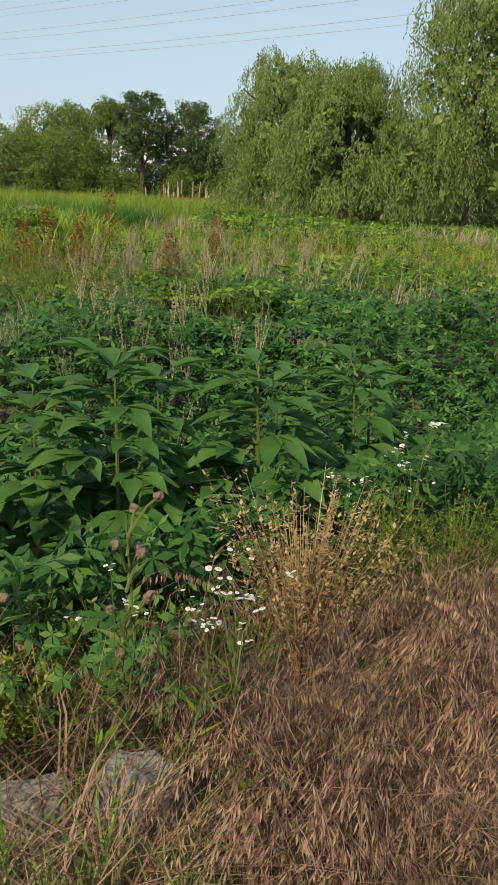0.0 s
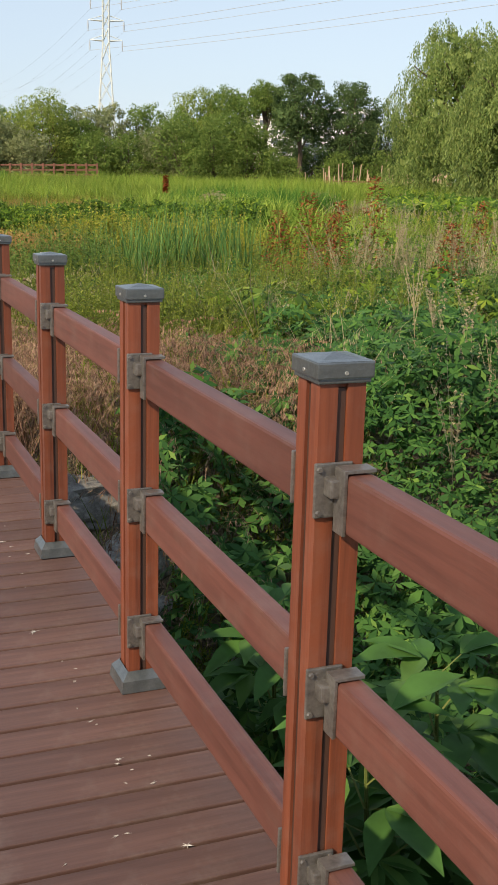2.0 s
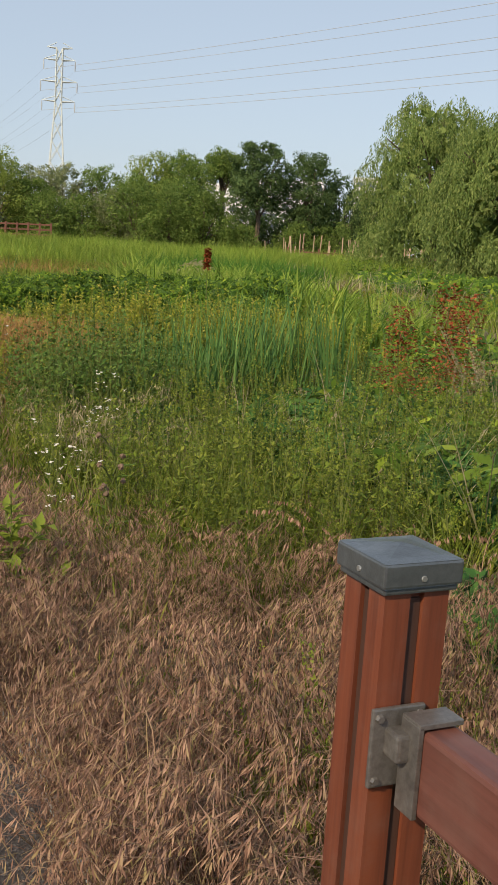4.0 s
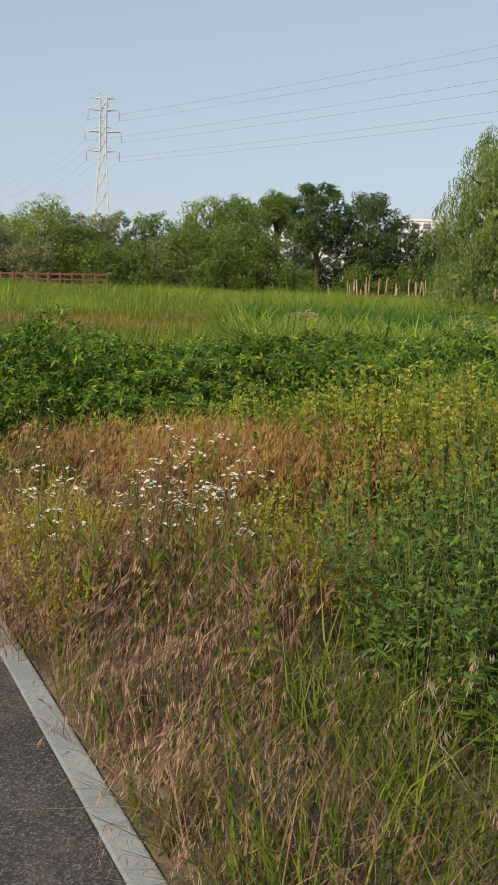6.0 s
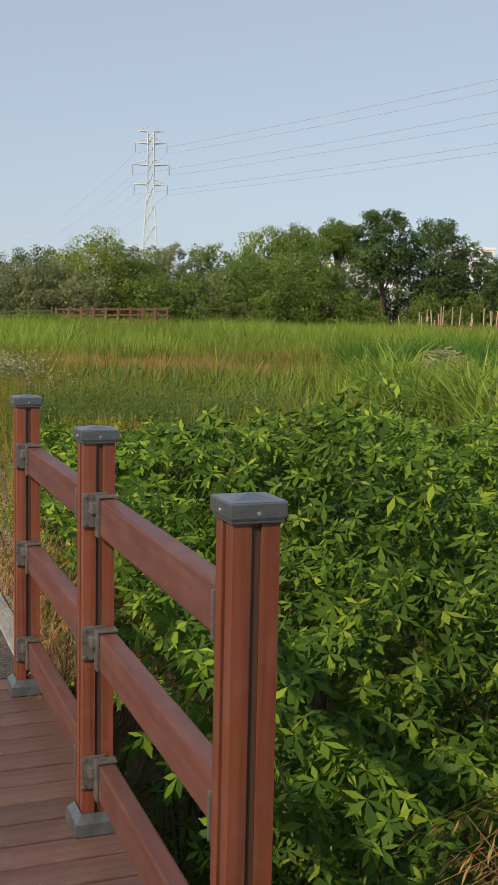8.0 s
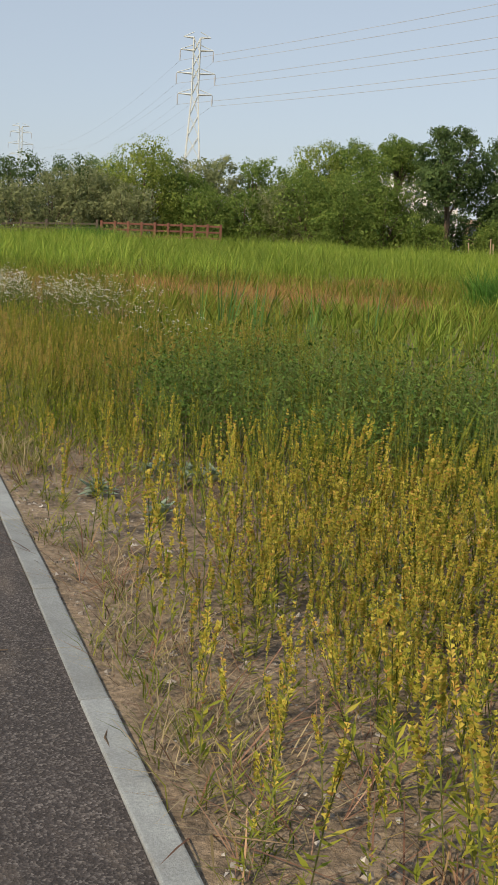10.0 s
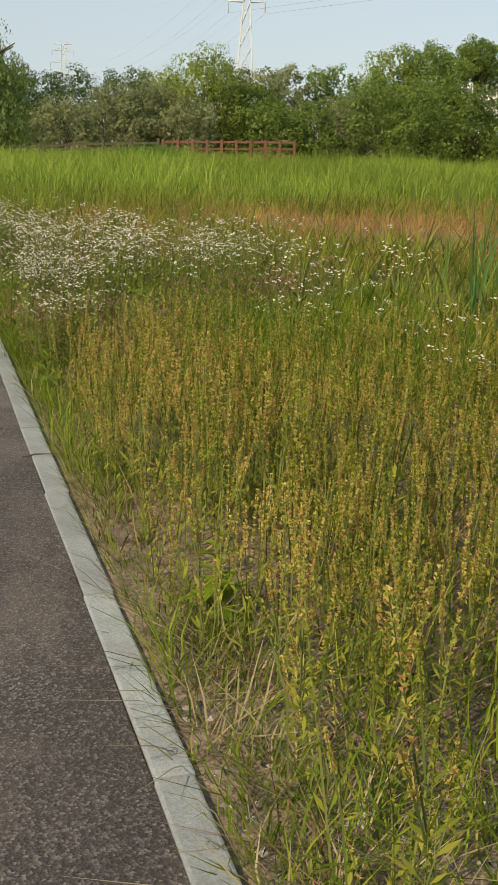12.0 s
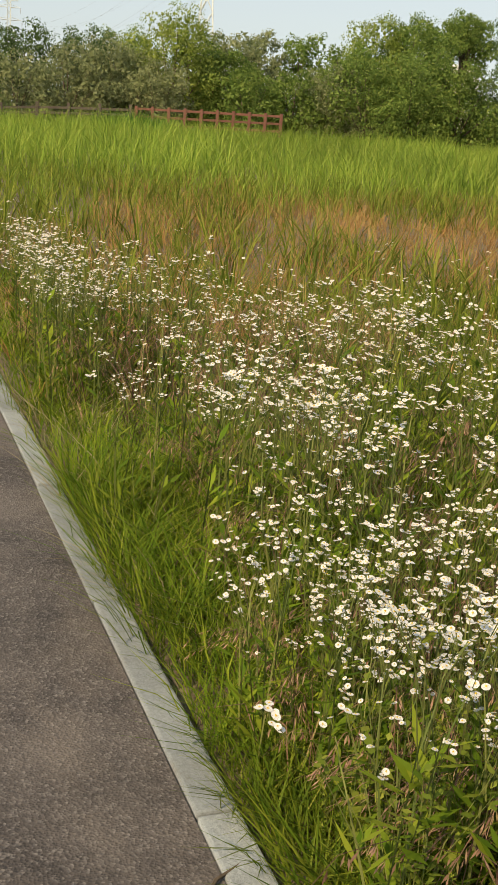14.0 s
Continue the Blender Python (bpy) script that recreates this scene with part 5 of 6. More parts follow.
# fleabane daisies
flea_shapes = [fleabane(0.62, 4) for _ in range(9)]
BEDS = [  # x range, y range, bunches, plants in each
    (1.0, 1.4, 31.05, 31.9, 20, 8), (1.15, 1.9, 31.5, 32.4, 15, 7), (1.0, 1.8, 32.3, 33.5, 18, 7), (1.2, 2.2, 33.2, 35.0, 17, 8), (1.9, 3.0, 32.2, 33.8, 14, 6), (1.0, 1.25, 34.4, 36.6, 12, 12),
    (1.9, 2.7, 29.6, 31.6, 6, 5), (2.1, 3.1, 29.2, 30.4, 5, 5), (1.7, 3.0, 31.2, 33.2, 10, 6), (2.4, 3.3, 32.6, 35.2, 10, 8), (0.96, 1.02, 31.3, 31.45, 1, 5), (1.3, 1.7, 30.5, 31.0, 3, 4), (0.98, 1.22, 30.02, 30.35, 6, 5), (1.7, 2.1, 20.2, 20.6, 2, 3)]
q = np.random.default_rng(16)
beds = []
for x0, x1, y0, y1, n, m in BEDS:
    for _ in range(n):
        c = (q.uniform(x0, x1), q.uniform(y0, y1))
        beds.append(q.normal(c, (0.09, 0.13), (int(q.integers(max(2, m - 4), m + 4)), 2)))
pos = np.concatenate(beds)
pos = pos[(pos[:, 0] > 0.95) & ((pos[:, 1] > 29.95) | (pos[:, 0] > 1.6))]
pos = np.column_stack([pos, height(pos[:, 0], pos[:, 1]) - 0.01])
lone = [(1.46, 13.1, 26), (0.98, 13.1, 9), (2.6, 28.2, 12), (2.75, 27.6, 8), (1.9, 10.6, 7), (1.45, 1.3, 5), (2.5, 1.9, 5), (1.25, 9.0, 5), (2.75, 17.6, 9), (1.25, 15.3, 4), (1.6, 19.2, 5), (2.0, 14.3, 6)]
extra = []
for x, y, n in lone:
    q = np.random.default_rng(int(x * 100 + y * 10)).normal(0, 0.11, (n, 2)) + (x, y)
    extra.append(np.stack([q[:, 0], q[:, 1], height(q[:, 0], q[:, 1])], -1))
pos = np.concatenate([pos] + extra)
stuff("white_daisies", flea_shapes, pos, sizes(len(pos), 0.7, 1.12, 16) * np.where((pos[:, 1] > 29.9) & (pos[:, 1] < 30.6) & (pos[:, 0] < 1.5), 0.82, 1.0), [G_STEM, G_PETAL, G_DISC, G_LIME], "white fleabane daisies with yellow centres on thin stems", "flowers", 0.12, yaw=np.random.default_rng(17).normal(0, 0.6, len(pos)))

# far fields
pos = sow(7500, 0.95, 20, 34.5, 50, lambda x, y, r: (hills(x, y, 0.45, 81) > -0.25) & (x > 0.95 + 0.0 * y), 17)
stuff("far_russet_grass", [blades(7, 0.36, 0.008, 0.4, 0.5, 2) for _ in range(6)], pos, sizes(len(pos), 0.6, 1.1, 17), [G_ORANGE], "band of rust-coloured dry grass in the field", "grass", 0.2)
pos = sow(5000, 0.95, 20, 34, 52, lambda x, y, r: hills(x, y, 0.45, 81) < 0.25, 18)
stuff("field_grass", [blades(5, 0.5, 0.016, 0.25, 0.4, 2) for _ in range(6)], pos, sizes(len(pos), 0.6, 1.2, 18), [G_GREEN], "yellow-green meadow grass in the middle field", "grass", 0.2)
reed_shapes = [blades(7, 1.12, 0.023, 0.24, 0.6, 2) for _ in range(8)]
pos = sow(15500, 1.0, 42, 42, 84, lambda x, y, r: (r < np.clip(1.3 - (y - 44) / 50, 0.35, 1)) & (r < smooth_step((y - 43 + 4 * hills(x, y, 0.3, 95)) / 9)), 19)
stuff("reed_bed", reed_shapes, pos, sizes(len(pos), 0.65, 1.1, 19) * (0.45 + 0.55 * smooth_step((pos[:, 1] - 44) / 10 + 0.25 * hills(pos[:, 0], pos[:, 1], 0.25, 96))), [G_REED], "bright green reed bed filling the far field", "reeds", 0.12, uneven=0.9)
pos = sow(12500, 4.6, 13, 14.5, 32, lambda x, y, r: (band_2(x, y) > -1.8) & (x > 0.30 * (y - 3)) & (x < 7.5 + 0.25 * (y - 14)) & (r < 1.1 - (y - 14.5) / 20) & (((x - 6.0 - 0.25 * (y - 19.5)) / 1.9) ** 2 + ((y - 19.2) / 3.2) ** 2 > 1), 20)
stuff("tall_reed_grass", [blades(5, 1.0, 0.034, 0.28, 0.8, 3) for _ in range(6)], pos, sizes(len(pos), 0.7, 1.15, 20), [G_REED], "tall bright reed grass behind the ditch", "reeds", 0.12)
pos = sow(520, 3.3, 6.0, 14.9, 17.0, lambda x, y, r: hills(x, y, 1.6, 72) > -0.15, 201)
stuff("ditch_reed_grass", [blades(5, 0.85, 0.016, 0.22, 0.6, 3) for _ in range(6)], pos, sizes(len(pos), 0.6, 1.05, 202), [G_REED], "bright arching reed grass at the edge of the ditch", "reeds", 0.15)
pos = sow(300, 1.7, 3.6, 9.2, 12.2, lambda x, y, r: hills(x, y, 1.8, 73) > -0.05, 203)
stuff("dry_stalks", brome_shapes, pos, sizes(len(pos), 0.8, 1.2, 204), [G_STRAW], "pale dry grass heads standing among green weeds", "grass", 0.25)
pos = sow(3200, 9, 20, 31, 40, lambda x, y, r: ((x - 14.5) / 3.2) ** 2 + ((y - 37) / 3) ** 2 < 1, 21)
stuff("dark_reeds", reed_shapes, pos, sizes(len(pos), 0.7, 1.0, 21), [G_DARKREED], "patch of darker green reeds", "reeds", 0.1)
pos = sow(2600, 7, 14, 67, 77, lambda x, y, r: ((x - 10.4) / 1.3) ** 2 + ((y - 72) / 3.0) ** 2 < 1, 211)
pos[:, 2] += 0.15 * np.clip(1 - ((pos[:, 0] - 10.4) / 1.3) ** 2 - ((pos[:, 1] - 72) / 3.0) ** 2, 0, 1)
stuff("dark_reed_mound", reed_shapes, pos, sizes(len(pos), 0.75, 1.05, 212), [G_DARKREED], "rounded mound of darker reeds before the far fence", "reeds", 0.1)
pos = sow(6500, 2.5, 26, 20, 37, lambda x, y, r: (r < 0.7) & (x > 0.16 * (y - 12)), 22)
stuff("meadow_weeds", [blades(5, 0.5, 0.018, 0.4, 0.5, 2) for _ in range(6)], pos, sizes(len(pos), 0.6, 1.2, 22), [G_GREEN], "rough green meadow weeds", "grass", 0.25)
pos = sow(3800, 2.4, 14, 6.5, 22, lambda x, y, r: (band_1(x, y) > 1.6) & (hills(x, y, 0.8, 85) > 0.15), 23)
stuff("pale_dead_grass", brome_shapes + [blades(7, 0.6, 0.006, 0.25, 0.25) for _ in range(3)], pos, sizes(len(pos), 0.7, 1.3, 23), [G_STRAW], "pale dead grass stalks on the far bank", "grass", 0.2)
pos = sow(15000, 3.0, 22, 8, 26, lambda x, y, r: (band_1(x, y) > 4.0) & (hills(x, y, 0.6, 88) > -0.2) & (x > 0.26 * y), 24)
pos[:, 2] += 0.05 + (0.35 + 0.3 * hills(pos[:, 0], pos[:, 1], 0.9, 89)) * np.random.default_rng(9).random(len(pos)) ** 0.6
stuff("bank_leaves", vine_shapes, pos, sizes(len(pos), 0.10, 0.19, 24), [G_BUSH], "broad green leaves of scrub on the far bank", "scrub", 0.0, yaw=to_light(len(pos), 1.0, 93))

pos = sow(9000, 4.2, 8.6, 16.6, 23.0, lambda x, y, r: ((x - 6.0 - 0.25 * (y - 19.5)) / 1.7) ** 2 + ((y - 19.6) / 2.6) ** 2 < 1 + 0.3 * hills(x, y, 1.5, 86), 28)
pos[:, 2] += (0.80 + 0.30 * hills(pos[:, 0], pos[:, 1], 1.6, 87) + 0.15 * hills(pos[:, 0], pos[:, 1], 4.0, 84)) * np.random.default_rng(29).random(len(pos)) ** 0.4
stuff("mound_leaves", bush_shapes, pos, sizes(len(pos), 0.085, 0.14, 28), [G_BUSH], "tangled green creeper mounded over the field grass", "scrub", 0.0, yaw=to_light(len(pos), 1.1, 96))
pos = sow(9000, 16, 44, 24, 62, lambda x, y, r: (x > 0.52 * y) & (hills(x, y, 0.3, 97) > -0.35), 26)
pos[:, 2] += (0.25 + 0.35 * (1 + hills(pos[:, 0], pos[:, 1], 0.5, 98))) * np.random.default_rng(19).random(len(pos))
stuff("distant_scrub", vine_shapes, pos, sizes(len(pos), 0.22, 0.42, 26), [G_BUSH], "leafy green scrub below the willows", "scrub", 0.0, yaw=to_light(len(pos), 1.0, 94))
pos = sow(2400, 9, 40, 20, 50, lambda x, y, r: (x > 0.45 * y) & (hills(x, y, 0.3, 99) > 0.1), 27)
stuff("distant_dry_grass", [blades(6, 0.6, 0.02, 0.3, 0.35, 2) for _ in range(5)], pos, sizes(len(pos), 0.8, 1.5, 27), [G_STRAW], "clumps of pale dry grass before the willows", "grass", 0.25)

# gravel stones
def pebble():
    s = Shape()
    ring = [np.array((math.cos(a) * rnd(0.7, 1.1), math.sin(a) * rnd(0.7, 1.1), rnd(-0.05, 0.2))) for a in np.linspace(0, 2 * math.pi, 6, endpoint=False)]
    for k in range(6):
        s.tri(ring[k], ring[(k + 1) % 6], (rnd(-0.2, 0.2), rnd(-0.2, 0.2), rnd(0.45, 0.65)))
    return s


pos = sow(12500, 0.92, 2.8, 18, 26.5, lambda x, y, r: r < 0.65 + 0.5 * hills(x, y, 2.0, 125), 25)
pos[:, 2] += 0.008
stuff("pebbles", [pebble() for _ in range(5)], pos, 0.006 + 0.017 * sizes(len(pos), 0, 1, 25) ** 3, [M_PEBBLE], "grey pebbles scattered on the gravelly soil", "pebbles", 0.0)


# ---- single plants and stones ----
def plant(name, shape, mats, x, y, label, category, group="", z=None, turn=0):
    v, f, m = shape.arrays()
    ob = new(name, mesh_from(name, v, f, m, mats))
    ob.matrix_basis = pose(x, y, float(height(x, y)) - 0.01 if z is None else z, 0, 0, turn)
    return tagged(ob, label, category, group)


def ragweed(x, y, top, seed):
    """Giant ragweed: a stout stem with opposite, large three- to five-lobed leaves."""
    r = random.Random(seed)
    base = float(height(x, y)) - 0.01
    h = top - base
    thing = tagged(new("ragweed"), "large ragweed plant with broad lobed leaves in the ditch", "weed", "large ragweed plants")
    thing.matrix_basis = pose(x, y, base)
    part("stem", tube_bm([(0, 0, 0), (0.02, 0.01, h * 0.5), (0.0, 0.03, h * 0.97)], [0.013, 0.010, 0.004], 6), G_STEM, thing)
    pairs = max(8, int(h / 0.068))
    for k in range(pairs):
        f = 0.25 + 0.75 * k / (pairs - 1)
        for s in (0, 1):
            a = k * 1.57 + s * math.pi + r.uniform(-0.3, 0.3)
            size = (0.28 - 0.10 * abs(f - 0.6) / 0.4) * r.uniform(0.8, 1.1)
            sh = Shape()
            d = np.array((math.cos(a), math.sin(a), 0))
            c = np.array((0, 0.02, h * f))
            stalk = c + d * size * (0.85 - 0.55 * f) + np.array((0, 0, 0.05))
            sh.strip([c, stalk], [0.006, 0.005], (-d[1], d[0], 0), 0)
            lobes = 5 if f < 0.75 else 3
            for j in range(lobes):
                b = a + (j - (lobes - 1) / 2) * (0.62 if lobes == 5 else 0.75)
                ln = size * (1 - 0.22 * abs(j - (lobes - 1) / 2)) * r.uniform(0.9, 1.1)
                way = np.array((math.cos(b), math.sin(b), r.uniform(-0.22, 0.18) + (0.30 if f > 0.9 else 0)))
                way /= np.linalg.norm(way)
                sd = np.cross(way, (0, 0, 1.0))
                sd /= np.linalg.norm(sd)
                ww = [0.06, 0.28, 0.42, 0.36, 0.19, 0.01]
                base_i = len(sh.v)
                for q, w in enumerate(ww):
                    t = q / 5
                    p = stalk + way * ln * t + np.array((0, 0, -0.20 * ln * t * t))
                    lift = np.array((0, 0, w * ln * 0.22))
                    sh.v += [p - sd * w * ln * 0.5 + lift, p, p + sd * w * ln * 0.5 + lift]
                for q in range(5):
                    o = base_i + 3 * q
                    for e in (0, 1):
                        sh.f += [(o + e, o + e + 1, o + e + 4), (o + e, o + e + 4, o + e + 3)]
                        sh.m += [1, 1]
            v, ff, m = sh.arrays()
            leaf = new("leaf", mesh_from("leaf", v, ff, m, [G_STEM, G_RAGWEED]))
            leaf.parent = thing
    return thing


for k, (x, y, t) in enumerate([(1.92, 2.55, 0.74), (2.42, 2.45, 0.70), (1.28, 2.55, 0.22), (1.12, 3.35, 0.12), (1.62, 3.1, 0.26), (3.15, 2.9, 0.62),
                               (1.35, 4.4, -0.05), (1.06, 1.98, 0.30), (1.7, 2.75, 0.62), (2.15, 2.7, 0.66), (2.65, 2.7, 0.6), (3.45, 3.2, 0.5), (2.05, 3.2, 0.45), (1.45, 3.6, 0.1)]):
    ragweed(x, y, t, 60 + k)


def thistle(x, y, h, seed):
    r = random.Random(seed)
    t = tagged(new("thistle"), "withered thistle with brown fluffy seed heads", "thistle", "thistles")
    t.matrix_basis = pose(x, y, float(height(x, y)) - 0.01)
    part("stem", tube_bm([(0, 0, 0), (0.02, 0, h * 0.5), (0, 0.02, h * 0.9)], [0.0045, 0.004, 0.0025], 6), G_STEM, t)
    for k in range(9):
        a, z = r.uniform(0, 6.28), h * r.uniform(0.45, 1.0)
        rad = r.uniform(0.03, 0.09)
        c = Vector((math.cos(a) * rad, math.sin(a) * rad, z))
        part("branch", tube_bm([(0, 0.01, z - 0.09), c * 0.6 + Vector((0, 0, z * 0.4 - 0.02)), c], [0.004, 0.003, 0.003], 5), G_STEM, t)
        bm = bmesh.new()
        bmesh.ops.create_icosphere(bm, subdivisions=2, radius=0.011, matrix=Matrix.Translation(c))
        for v in bm.verts:
            v.co = c + (v.co - c) * r.uniform(0.7, 1.4)
        part("seed_head", bm, G_THISTLE, t)
    sh = Shape()
    for k in range(12):
        a = r.uniform(0, 6.28)
        sh.kite((0, 0, h * r.uniform(0.1, 0.7)), (math.cos(a), math.sin(a), 0.4), 0.11, 0.024, (0, 0, 1), 0)
    v, f, m = sh.arrays()
    ob = new("leaves", mesh_from("leaves", v, f, m, [G_GOOSE]))
    ob.parent = t


thistle(1.46, 1.36, 0.70, 5)
thistle(1.22, 1.62, 0.5, 6)
thistle(1.55, 9.3, 0.6, 7)


def seed_dock(x, y, h, label, material, n=260, thin=0.05, start=0.3):
    s = Shape()
    s.strip([(0, 0, 0), (0.01, 0, h * 0.5), (0, 0, h)], [0.014, 0.012, 0.004], (1, 0, 0), 0)
    for k in range(n):
        f = rnd(start, 1.0)
        a, q = rnd(0, 6.28), thin * rnd(0.1, 1) * (1.25 - f)
        s.kite((math.cos(a) * q, math.sin(a) * q, h * f), (math.cos(a), math.sin(a), rnd(-0.4, 0.8)), rnd(0.026, 0.05), rnd(0.018, 0.032), (0, 0, 1), 1)
    for k in range(7):
        a = rnd(0, 6.28)
        s.kite((0, 0, h * rnd(0.03, 0.3)), (math.cos(a), math.sin(a), 0.8), rnd(0.15, 0.26), rnd(0.03, 0.05), (0, 0, 1), 2)
    return plant("dock_plant", s, [G_STEM, material, G_GREEN], x, y, label, "weed", "dock plants")


seed_dock(4.4, 15.26, 1.28, "rust-red dock stalk standing above the bush", G_RUST, 260, 0.05, 0.84)
for x, y, h in ((4.75, 11.6, 1.2), (5.6, 11.8, 1.35), (4.55, 11.9, 1.0), (5.4, 12.2, 1.1), (5.5, 12.6, 0.95), (7.6, 12.8, 1.1), (6.0, 10.9, 0.9)):
    seed_dock(x, y, h, "brown seeding dock on the bank", G_RUST, 420, 0.26)


def ochre_bush(x, y, h, pod=1.0, twigs=72):
    s = Shape()
    for k in range(twigs):
        a, sp = rnd(0, 6.28), rnd(0.05, 0.58)
        end = np.array((math.cos(a) * sp * h, math.sin(a) * sp * h, h * rnd(0.6, 1.0)))
        s.strip([(0, 0, 0), end * np.array((0.5, 0.5, 0.6)), end], [0.004, 0.003, 0.001], (-math.sin(a), math.cos(a), 0), 0)
        for j in range(22):
            f = rnd(0.35, 1)
            c = end * f
            b = rnd(0, 6.28)
            s.lobe(c, (math.cos(b), math.sin(b), rnd(0, 1)), pod * rnd(0.012, 0.024), pod * rnd(0.006, 0.011), (0, 0, 1), 1)
    return s


def feathery(name, shape, mats, x, y, label, category, group=""):
    """A bushy weed: its stem and its fine foliage are parts of their own."""
    v, f, m = shape.arrays()
    thing = tagged(new(name), label, category, group)
    thing.matrix_basis = pose(x, y, float(height(x, y)) - 0.01)
    for k, piece in enumerate(("stem", "foliage")):
        keep = f[m == k]
        used, inverse = np.unique(keep, return_inverse=True)
        ob = new(piece, mesh_from(piece, v[used], inverse.reshape(-1, 3), np.zeros(len(keep), int), mats))
        ob.parent = thing
    return thing


feathery("dry_pepperweed_bush", ochre_bush(0, 0, 0.60, 1.0, 170), [G_OCHRE], 2.08, 1.58, "ochre-brown dried pepperweed bush full of seed", "bush")
feathery("yellow_green_bush", ochre_bush(0, 0, 0.32), [G_PEPGREEN], 1.18, 1.5, "yellow-green feathery weed beside the kerb", "bush")
for x, y, h in ((1.45, 15.0, 0.5), (1.62, 15.35, 0.5), (1.35, 1.85, 0.42), (1.12, 2.0, 0.4), (2.6, 1.9, 0.5), (3.0, 1.7, 0.5)):
    feathery("green_bush", ochre_bush(0, 0, h), [G_GREEN], x, y, "green feathery weed with fine leaves", "bush", "green feathery weeds")
for x, y, h in ((1.12, 13.85, 0.56), (1.0, 13.6, 0.46), (1.24, 13.6, 0.50), (2.3, 15.2, 0.66), (2.5, 15.4, 0.6)):
    feathery("yellow_green_bush", ochre_bush(0, 0, h, 1.0, 100), [G_PEPPER], x, y, "golden-green feathery weed in rusty grass", "bush", "yellow-green feathery weeds")
for x, y, h in ((0.93, 15.28, 0.46), (1.10, 15.3, 0.46)):
    feathery("green_bush", ochre_bush(0, 0, h), [G_LIME], x, y, "bright green feathery weed at the bridge end", "bush", "green feathery weeds")
feathery("green_bush", ochre_bush(0, 0, 0.52), [G_LIME], 0.88, 15.50, "small green feathery weed at the bridge end", "bush")
feathery("green_bush", ochre_bush(0, 0, 0.45), [G_GREEN], 2.75, 1.75, "green feathery weed with tiny leaves", "bush")
feathery("yellow_green_bush", ochre_bush(0, 0, 0.4), [G_PEPPER], 1.0, 13.1, "golden feathery weed among dry grass", "bush")
cat = np.concatenate([np.random.default_rng(k).normal((x, y), s, (n, 2)) for k, (x, y, s, n) in enumerate(
    [(3.1, 12.5, 0.3, 90), (3.7, 12.6, 0.3, 70), (4.3, 12.9, 0.3, 50), (5.2, 31.2, 0.3, 12), (4.5, 31.6, 0.25, 6)])])
cat = np.column_stack([cat, height(cat[:, 0], cat[:, 1])])
stuff("cattail_leaves", [blades(4, 1.0, 0.018, 0.14, 0.15, 3) for _ in range(6)], cat, sizes(len(cat), 0.6, 1.05, 40), [G_CATTAIL], "upright blue-green cattail leaves in clumps", "cattails", 0.08)


def leafy_herb(x, y, h, n, size, material, label, group=""):
    """A single herb: a stem and spirally set leaves, each a part of its own."""
    r = random.Random(int(x * 977 + y * 131))
    t = tagged(new("leafy_weed"), label, "weed", group)
    t.matrix_basis = pose(x, y, float(height(x, y)) - 0.01, 0, 0, r.uniform(0, 360))
    part("stem", tube_bm([(0, 0, 0), (0.01, 0, h * 0.5), (0, 0.01, h)], [0.005, 0.004, 0.002], 5), G_STEM, t)
    s = Shape()
    s.kite((0, 0, 0), (1, 0, 0.25), 1.0, 0.42, (0, 0, 1), 0)
    v, f, m = s.arrays()
    me = mesh_from("leaf", v, f, m, [material])
    for k in range(n):
        q = (k + 0.5) / n
        ob = new("leaf", me)
        ob.parent = t
        ob.matrix_basis = pose(0, 0, h * (0.06 + 0.94 * q), 0, r.uniform(-45, 15), k * 137.5) @ Matrix.Scale(size * r.uniform(0.7, 1.2) * (1.25 - 0.75 * q), 4)
    return t


herb = leafy_herb(0.96, 8.50, 0.52, 40, 0.095, G_WEED, "single green branching herb amid dry grass")
leaf_mesh = herb.children[1].data
for k in range(9):
    r = random.Random(640 + k)
    a, z = k * 2.4, 0.05 + 0.035 * k
    tip = Vector((math.cos(a), math.sin(a), 0)) * (0.20 - 0.012 * k) + Vector((0, 0, z + 0.12))
    part("branch", tube_bm([(0, 0, z), tip * 0.5 + Vector((0, 0, z * 0.5 - 0.01)), tip], [0.003, 0.0025, 0.0015], 5), G_STEM, herb)
    for j in range(9):
        p = Vector((0, 0, z)).lerp(tip, 0.25 + 0.75 * j / 8)
        ob = new("leaf", leaf_mesh)
        ob.parent = herb
        ob.matrix_basis = pose(p.x, p.y, p.z, 0, r.uniform(-40, 20), r.uniform(0, 360)) @ Matrix.Scale(r.uniform(0.045, 0.085), 4)
leafy_herb(1.12, 26.9, 0.26, 18, 0.10, G_LIME, "young bright green weed at the kerb")
leafy_herb(1.45, 12.4, 0.40, 20, 0.10, G_LIME, "fresh green weed in dry grass")
leafy_herb(1.35, 14.7, 0.36, 20, 0.11, G_LIME, "fresh green weed near the bridge")
leafy_herb(1.04, 30.9, 0.30, 20, 0.09, G_LIME, "fresh green weed under the daisies")
leafy_herb(1.0, 29.6, 0.26, 16, 0.09, G_LIME, "fresh green weed close to the kerb")
for x, y in ((1.67, 24.35), (1.82, 24.2), (1.9, 24.4), (1.75, 24.5), (2.0, 24.3), (1.5, 23.5), (1.95, 22.1), (1.3, 23.9), (2.3, 22.6)):
    leafy_herb(x, y, 0.07, 26, 0.105, G_SILVER, "low silvery blue-green leafy weed on gravel", "silvery weeds on the gravel")


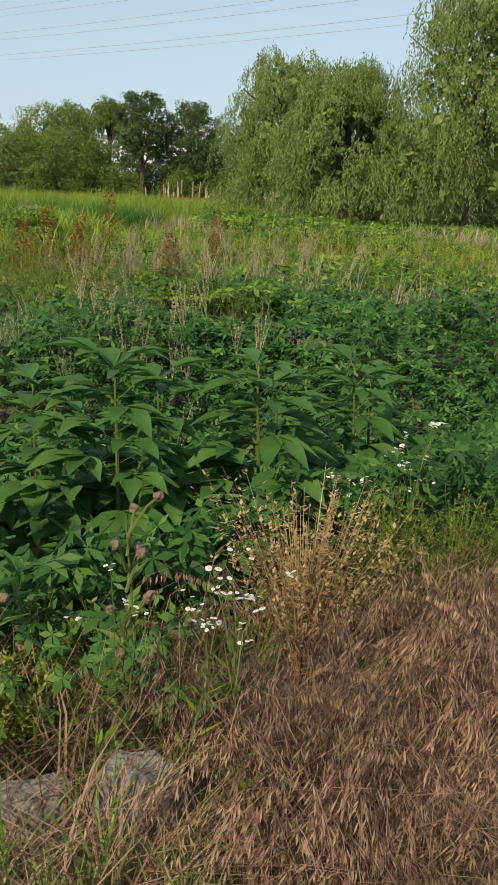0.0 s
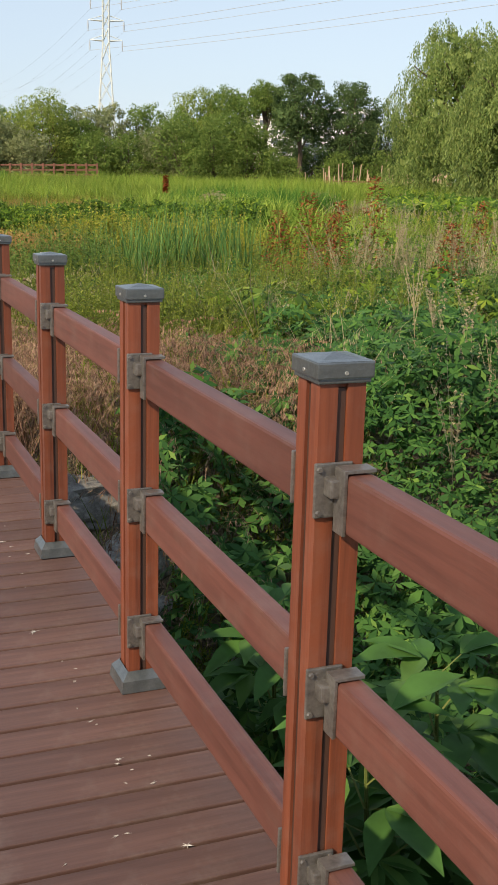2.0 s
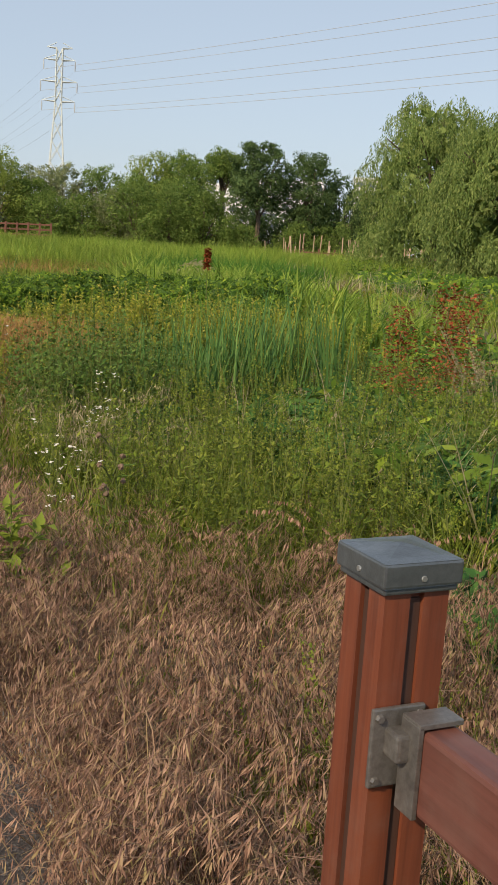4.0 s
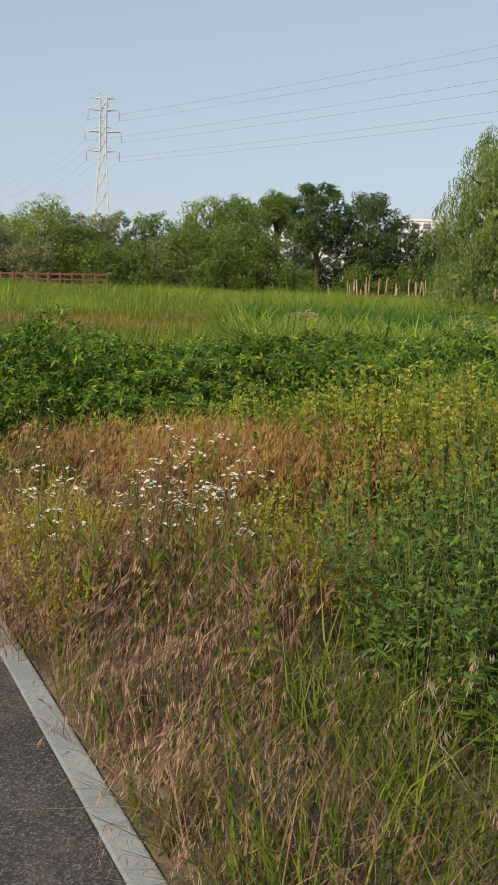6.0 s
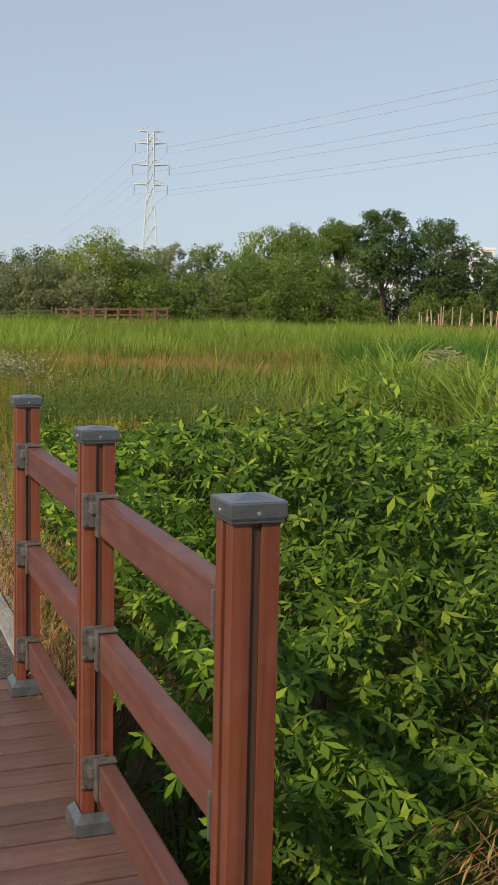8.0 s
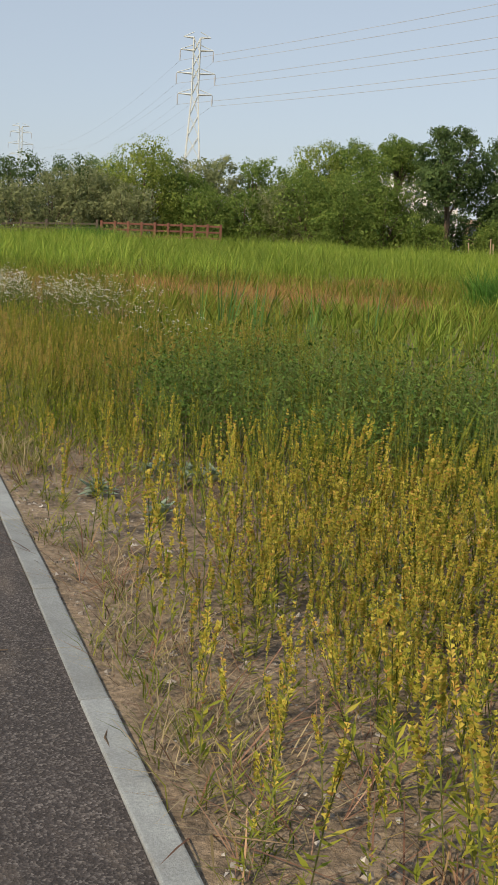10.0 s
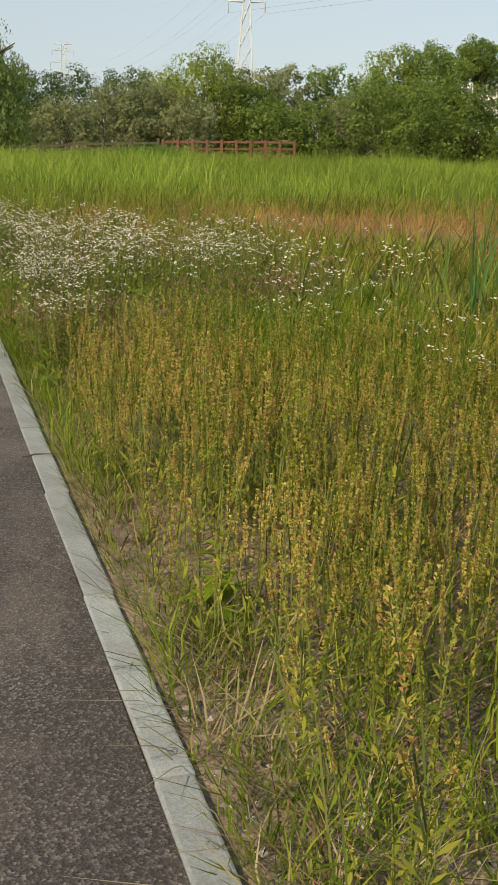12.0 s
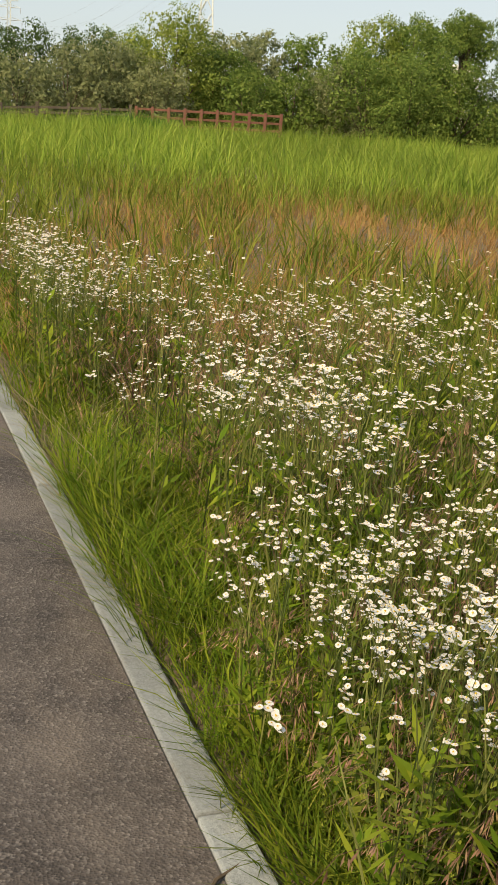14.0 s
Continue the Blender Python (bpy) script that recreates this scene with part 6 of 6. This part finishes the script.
def rock(x, y, sx, sy, sz, seed, label, sink=0.25):
    r = random.Random(seed)
    bm = bmesh.new()
    bmesh.ops.create_icosphere(bm, subdivisions=3, radius=1)
    off = Vector((r.uniform(0, 9), r.uniform(0, 9), r.uniform(0, 9)))
    for v in bm.verts:
        n = v.co.normalized()
        k = 0.8 + 0.28 * noise.noise(n * 1.3 + off) + 0.10 * noise.noise(n * 4 + off)
        c = Vector([max(-0.72, min(0.72, q)) for q in n]) * k * 1.3
        v.co = Vector((c.x * sx, c.y * sy, c.z * sz))
    return tagged(part("rock", bm, M_STONE, None, label, pose(x, y, float(height(x, y)) + sz * sink, 0, 0, r.uniform(0, 90))), "", "rock", "rocks by the ditch")


rock(1.42, 1.17, 0.10, 0.08, 0.13, 1, "pale grey rock half hidden in dry grass")
rock(1.18, 1.27, 0.14, 0.08, 0.07, 2, "flat pale rock at the path edge")
rock(1.00, 1.45, 0.06, 0.06, 0.08, 3, "small grey rock beside the kerb")
for k, (x, y, s) in enumerate([(1.16, 6.15, 0.26), (1.30, 5.85, 0.24), (1.16, 5.6, 0.2), (1.55, 6.1, 0.16), (2.3, 5.6, 0.14), (1.7, 5.5, 0.1)]):
    rock(x, y, s * 1.3, s * 0.7, s * 0.5, 10 + k, "flat grey slab on the ditch bank")
heap = tagged(new("brush_heap"), "heap of grey dead stalks in the field", "heap")
heap.matrix_basis = pose(11.6, 33.2, float(height(11.6, 33.2)))
hs = Shape()
for k in range(420):
    a, q = rnd(0, 6.28), math.sqrt(rnd(0, 1))
    c = np.array((math.cos(a) * q * 0.9, math.sin(a) * q * 0.7, 0.85 * (1 - q * q) * rnd(0.5, 1) + 0.05))
    b = rnd(0, 6.28)
    d = np.array((math.cos(b), math.sin(b), rnd(-0.5, 0.3))) * rnd(0.15, 0.4)
    hs.strip([c - d / 2, c + d / 2], [0.03, 0.02], (0, 0, 1), 0)
v, f, m = hs.arrays()
hp = new("stalks", mesh_from("stalks", v, f, m, [G_STRAW]))
hp.parent = heap
rock(11.6, 33.2, 0.7, 0.55, 0.5, 44, "pale stony core of a field heap")

# splashes on deck boards, twigs on the path
def splash(x, y, z, size, seed):
    r = random.Random(seed)
    bm = bmesh.new()
    c = bm.verts.new((0, 0, 0.0018))
    rim = [bm.verts.new((math.cos(k * 0.449) * size * q, math.sin(k * 0.449) * size * q * 0.6, 0.0004)) for k, q in ((k, r.uniform(0.12, 0.22) if k % 2 else r.uniform(0.3, 1.3)) for k in range(14))]
    for k in range(14):
        bm.faces.new((c, rim[k], rim[(k + 1) % 14]))
    tagged(part("bird_dropping", bm, M_SPLASH, None, "dried white bird dropping on a deck board", pose(x, y, z, 0, 0, r.uniform(-30, 60))), "", "stain", "bird droppings")


M_SPLASH = surface("dried_white", [(0.3, (0.38, 0.36, 0.33)), (0.7, (0.62, 0.60, 0.57))], 60, 0.9, 0.1, 150, fine_amount=0.3)
for k in range(60):
    r = random.Random(300 + k)
    splash(r.choice([0.62, 0.66, 0.70, 0.58, 0.45, 0.30]) + r.uniform(-0.03, 0.03), r.uniform(2.0, 6.1), 0.001, r.choice([0.005, 0.007, 0.009, 0.012, 0.035]), 400 + k)
for k, (x, y, s) in enumerate(((0.66, 2.95, 0.03), (0.69, 3.02, 0.02), (0.62, 3.12, 0.025), (0.69, 3.3, 0.02), (0.60, 4.4, 0.025), (0.68, 2.45, 0.025), (0.64, 5.2, 0.02))):
    splash(x, y, 0.0012, s, 450 + k)
for k in range(7):
    r = random.Random(500 + k)
    splash(r.uniform(0.3, 0.7), r.uniform(15.7, 17.4), 0.001, 0.015, 520 + k)
for x, y, a in ((0.70, 28.9, 60), (0.83, 28.5, 10), (0.72, 19.6, 30), (0.84, 21.4, 80), (0.60, 22.0, 15), (0.80, 31.5, 40)):
    tagged(part("twig", tube_bm([(-0.06, 0, 0.004), (0, 0.012, 0.006), (0.07, 0.0, 0.004)], [0.003, 0.004, 0.002], 5), M_BARK, None, "", pose(x, y, 0.002, 0, 0, a)),
           "thin dry twig lying on the path edge", "twig", "twigs on the path")

# ---- kerb stones and deck boards ----
kerb = tagged(new("kerb"), "row of pale granite kerb stones along the path", "kerb", kind="structure")
stone_mesh = None
for a, b in ((-4.0, 1.84), (6.22, 15.62), (17.98, 60.0)):
    n = max(1, round((b - a) / 0.91))
    step = (b - a) / n
    bm = box_bm(KERB_OUT - KERB_IN, step - 0.008, 0.20, 0, 0, -0.085, 0.006)
    me = bpy.data.meshes.new("kerb_stone")
    bm.to_mesh(me)
    bm.free()
    me.materials.append(M_KERB)
    for i in range(n):
        r = random.Random(900 + i + int(a * 10))
        ob = new("kerb_stone", me)
        ob.parent = kerb
        ob.matrix_basis = pose((KERB_IN + KERB_OUT) / 2 + r.uniform(-0.004, 0.004), a + (i + 0.5) * step, -0.009 + r.uniform(-0.002, 0.004), r.uniform(-0.3, 0.3), 0, r.uniform(-0.4, 0.4))
for k, (a, b) in enumerate(DECKS):
    deck = tagged(new("floor_deck"), "reddish-brown worn timber deck of a footbridge", "deck", kind="structure")
    n = round((b - a) / 0.112)
    step = (b - a) / n
    bm = box_bm(2.75, step - 0.011, 0.03, -0.46, 0, -0.015, 0.003)
    me = bpy.data.meshes.new("plank")
    bm.to_mesh(me)
    bm.free()
    me.materials.append(M_DECK)
    for i in range(n):
        r = random.Random(700 + i + k * 100)
        ob = new("plank", me)
        ob.parent = deck
        ob.matrix_basis = pose(r.uniform(-0.004, 0.004), a + (i + 0.5) * step, r.uniform(-0.0015, 0.0005))
    for x in (-1.7, -0.5, 0.85):
        part("beam", box_bm(0.09, b - a - 0.02, 0.16, x, (a + b) / 2, -0.113), M_DARKWOOD, deck)
